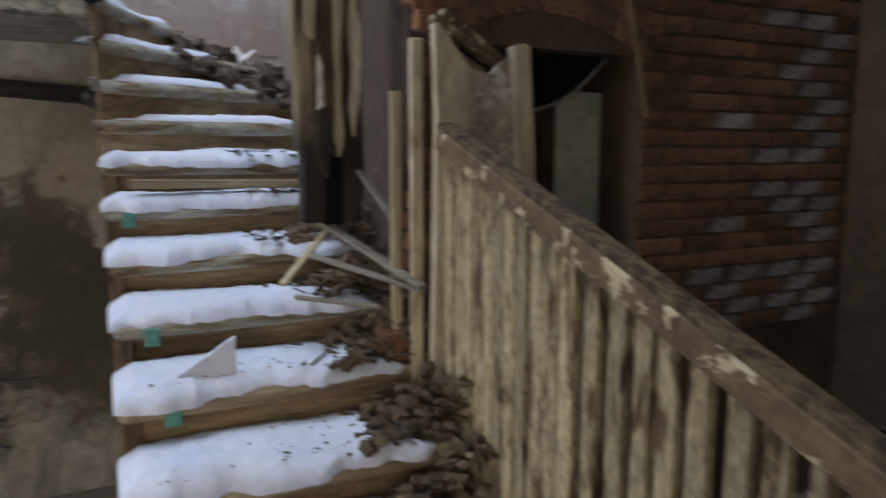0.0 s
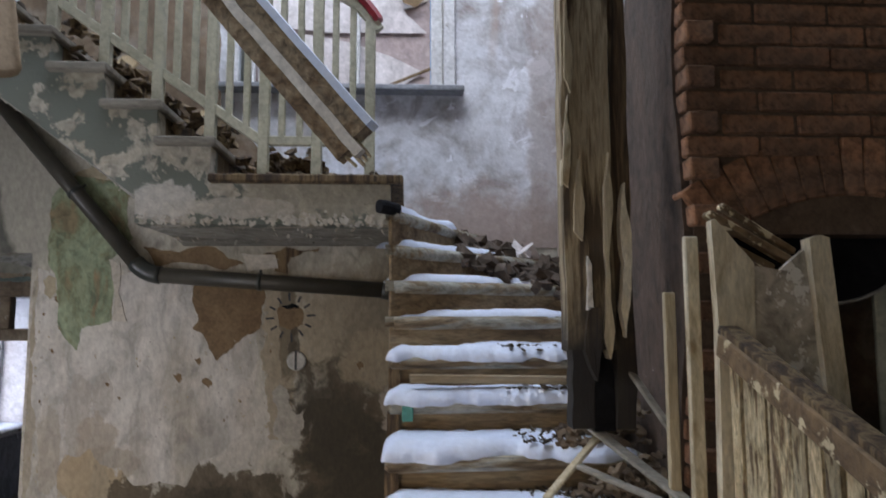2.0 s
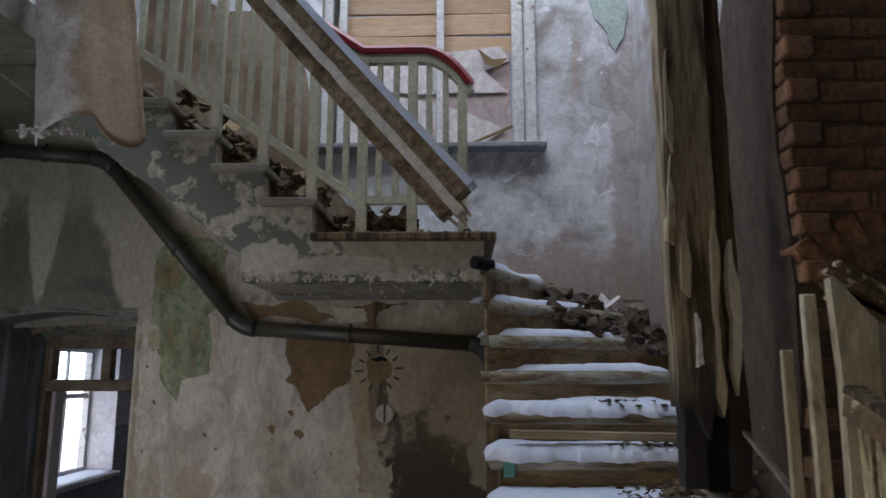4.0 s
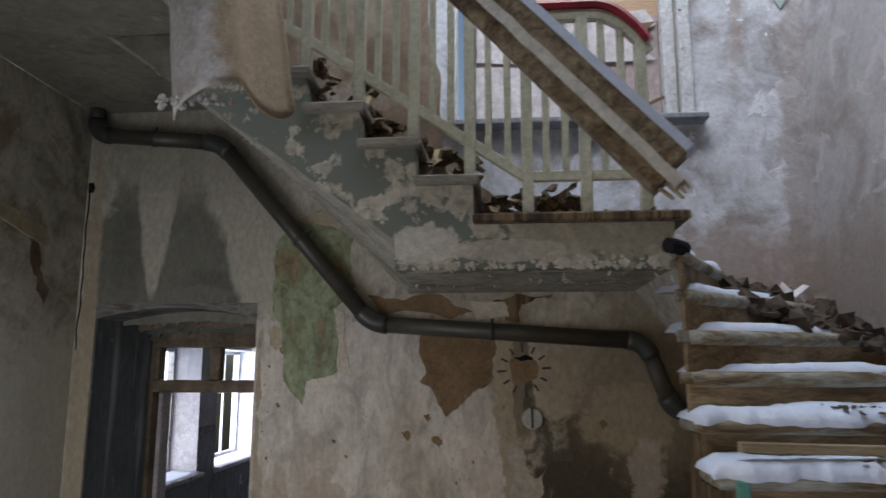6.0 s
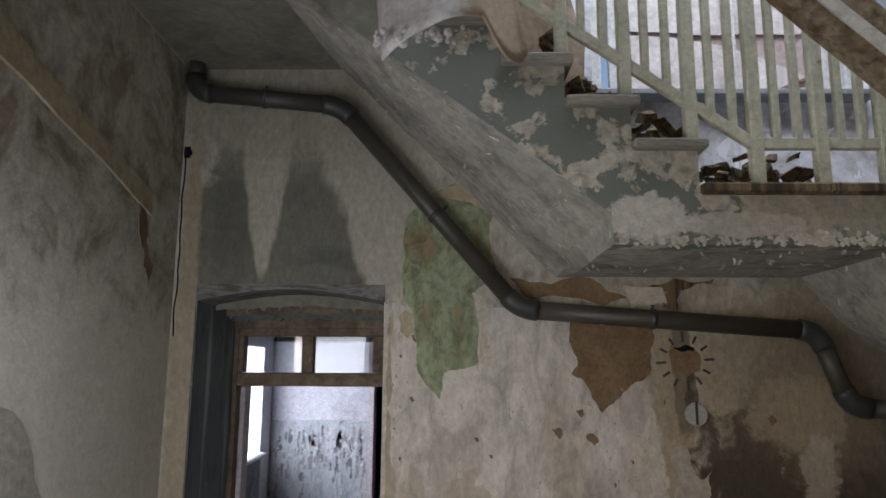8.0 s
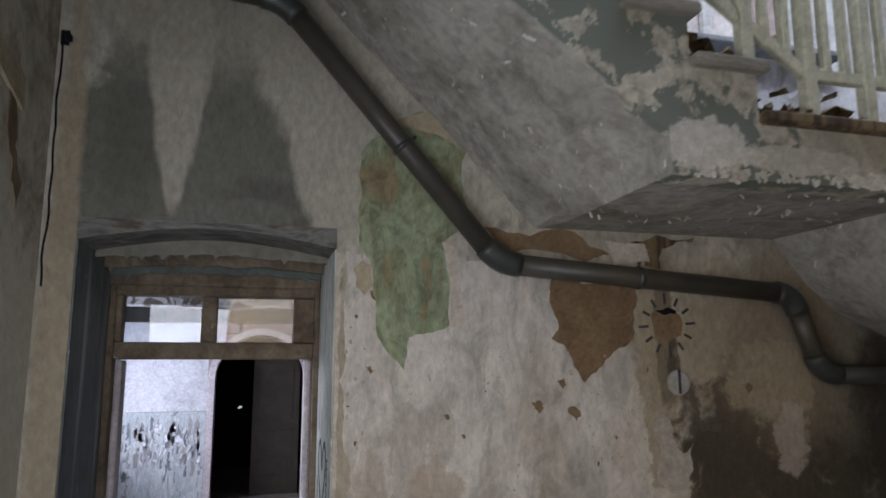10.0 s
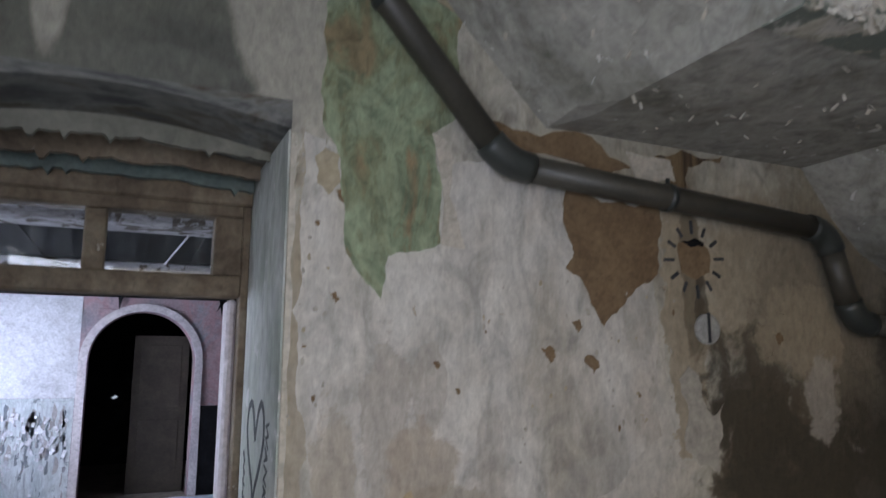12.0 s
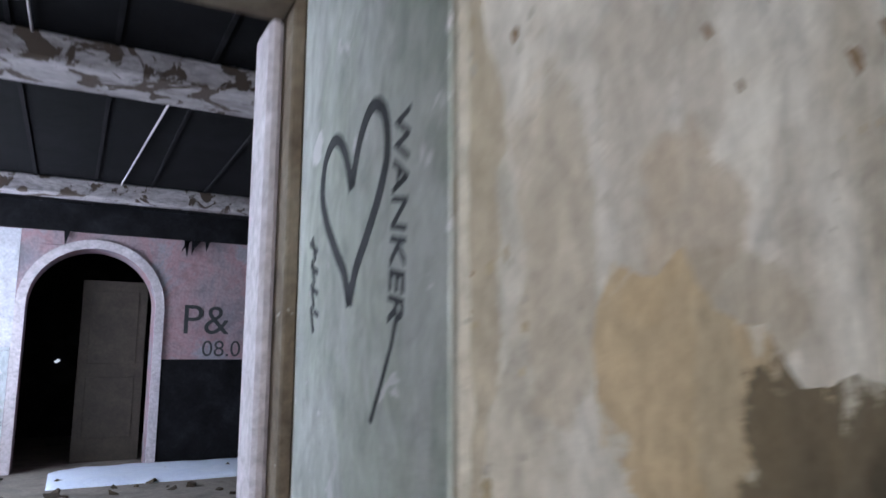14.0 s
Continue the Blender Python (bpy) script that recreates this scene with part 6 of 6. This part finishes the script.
# ---- things in the arch ----
board = solid("leaning_board", boxes((1.735, 1.965, 2.46, 2.48, LOW, 2.30), bevel=0.005), LEANBOARD, "pale grey-green board standing in the arch", "board")
bm = bmesh.new()
bar(bm, (1.905, 2.262, 2.75), (2.045, 2.262, 2.19), 0.026, 0.02)
solid("leaning_stick", bm, TIMBER, "thin brown stick leaning on the brick wall", "stick")
bm = bmesh.new()
top = [(1.12 + 0.91 * i / 14, 2.50 + 0.07 * math.sin(math.pi * i / 14)) for i in range(15)]
low = [(1.12 + 0.91 * i / 14, 2.47 - 0.27 * math.sin(math.pi * min(1, i / 14 * 1.05)) ** 0.9 + 0.03 * (i / 14)) for i in range(15)]
prism(bm, top + low[::-1], XZ, 2.40, 2.415)
solid("sagging_sheet", bm, BURNT_AND_SHADE, "sagging black sheet hanging under the brick arch", "sheet")
bm = bmesh.new()
tube(bm, [(x, 2.395, z) for x, z in low], 0.006, 8)
solid("sheet_rim", bm, SOCKET, "pale wire along the edge of the sagging sheet", "wire")

# flaking edge along the foot of the landing face
rng = random.Random(91)
bm = bmesh.new()
for k in range(170):
    x = rng.uniform(-1.16, -0.02)
    w, h = rng.uniform(0.006, 0.03), rng.uniform(0.006, 0.022)
    z = 2.60 + abs(rng.gauss(0, 0.022))
    m = pose(x, FRONT - 0.004, z, rng.uniform(-25, 25), rng.uniform(0, 360), rng.uniform(-20, 20))
    box(bm, -w / 2, w / 2, -0.002, 0.002, -h / 2, h / 2, m)
tagged(part("paint_flake", bm, PALEPLASTER, upper, "curling pale paint flakes"), kind="stuff")
bm = bmesh.new()
for k in range(100):
    u, v = rng.random(), rng.random()
    a = Vector((-1.165 - u * 1.30, FRONT, 2.735 + u * 0.93)).lerp(Vector((-1.235 - u * 1.06, WALL, 2.60 + u * 1.06)), v)
    if rng.random() < 0.45:
        a = Vector((-1.16 * rng.random(), FRONT + (WALL - FRONT) * v * 0.9, 2.60))
    w = rng.uniform(0.005, 0.018)
    m = pose(a.x, a.y, a.z - 0.004, rng.uniform(-20, 20), rng.uniform(20, 60), rng.uniform(0, 360))
    box(bm, -w, w, -w * 0.4, w * 0.4, -0.0015, 0.0015, m)
tagged(part("paint_flake", bm, PALEPLASTER, upper, "curling pale paint flakes"), kind="stuff")
bm = bmesh.new()
tube(bm, [(-0.05, 3.19, 2.675), (-0.02, 3.21, 2.675), (0.03, 3.26, 2.67)], 0.032, 12)
solid("pipe_stub", bm, BURNT_AND_SHADE, "short black charred stub at the top winder step", "stub")
patch("paint_flake", [(0.72, 4.75), (0.93, 4.75), (0.94, 4.30), (0.88, 4.20), (0.84, 4.32), (0.76, 4.42)], TEALPALE, wall_north, WALL - 0.006, "hanging flake of pale teal paint", seed=24, rough=0.12, thick=0.012)
solid("rotten_heap", chips(rng, 300, (-1.6, -0.35, 3.40, 4.0), lambda x, y: LANDING + RISE * max(0, math.ceil((X1 + 0.02 - x) / TREAD)) + rng.uniform(0, 0.17), (0.03, 0.09), 0.35), POSTWOOD, "heap of rotten brown wood on the upper steps", "rubble", "stuff")

# ---- west wall and floor of the room ----
patch("plaster_ridge", [(2.55, 3.26), (3.88, 2.95), (3.88, 2.84), (2.55, 3.12)], TANPLASTER, wall_west, -3.18, "raised diagonal ridge of old plaster", axis=YZ, thick=-0.012, seed=3, rough=0.03)
patch("peeled_patch", [(3.74, 2.96), (3.84, 2.84), (3.96, 2.62), (3.92, 2.5), (3.85, 2.6), (3.80, 2.72)], BROWNWALL, wall_west, -3.18, "dark hole in the plaster", axis=YZ, thick=-0.004, seed=4, steps=4, rough=0.25)
patch("peeled_patch", [(2.2, 1.9), (2.6, 2.1), (3.1, 1.9), (3.4, 1.4), (2.9, 0.9), (2.3, 1.0)], GREYSKIM, wall_west, -3.18, "", axis=YZ, thick=-0.002, seed=6, rough=0.2)
rng = random.Random(77)
bmr = snow("snow", -2.6, 1.4, 10.5, 11.5, ROOM, 0.05, 33, 40, 14)
solid("floor_snow", bmr, SNOW, "thin snow drifted along the burnt wall", "snow", "stuff", smooth=True)
solid("floor_rubble", chips(rng, 160, (-3.6, 0.8, 6.5, 11.3), lambda x, y: ROOM, (0.03, 0.12), 0.4), LITTER, "charred rubble on the room floor", "rubble", "stuff")
for x0, y0, x1, y1 in ((-2.05, 7.46, -2.2, 10.34), (-1.75, 5.4, -1.62, 7.24), (-3.0, 5.4, -2.98, 7.24), (-2.8, 5.4, -2.78, 7.24)):
    bm = bmesh.new()
    bar(bm, (x0, y0, RZ - 0.02), (x1, y1, RZ - 0.02), 0.014, 0.014)
    solid("ceiling_wire", bm, LILAC, "pale conduit under the burnt ceiling", "conduit", group="ceiling conduits")
# glowing patch added for a dim reflection seen through the arch
bm = bmesh.new()
prism(bm, ragged([(-2.69, 1.21), (-2.65, 1.24), (-2.60, 1.225), (-2.62, 1.20), (-2.67, 1.185)], random.Random(3), 2, 0.3), XZ, 14.93, 14.96)
glint = solid("reflection_glint", bm, GLIMMER, "small glowing patch for a dim reflection beyond the arch", "window", "structure")
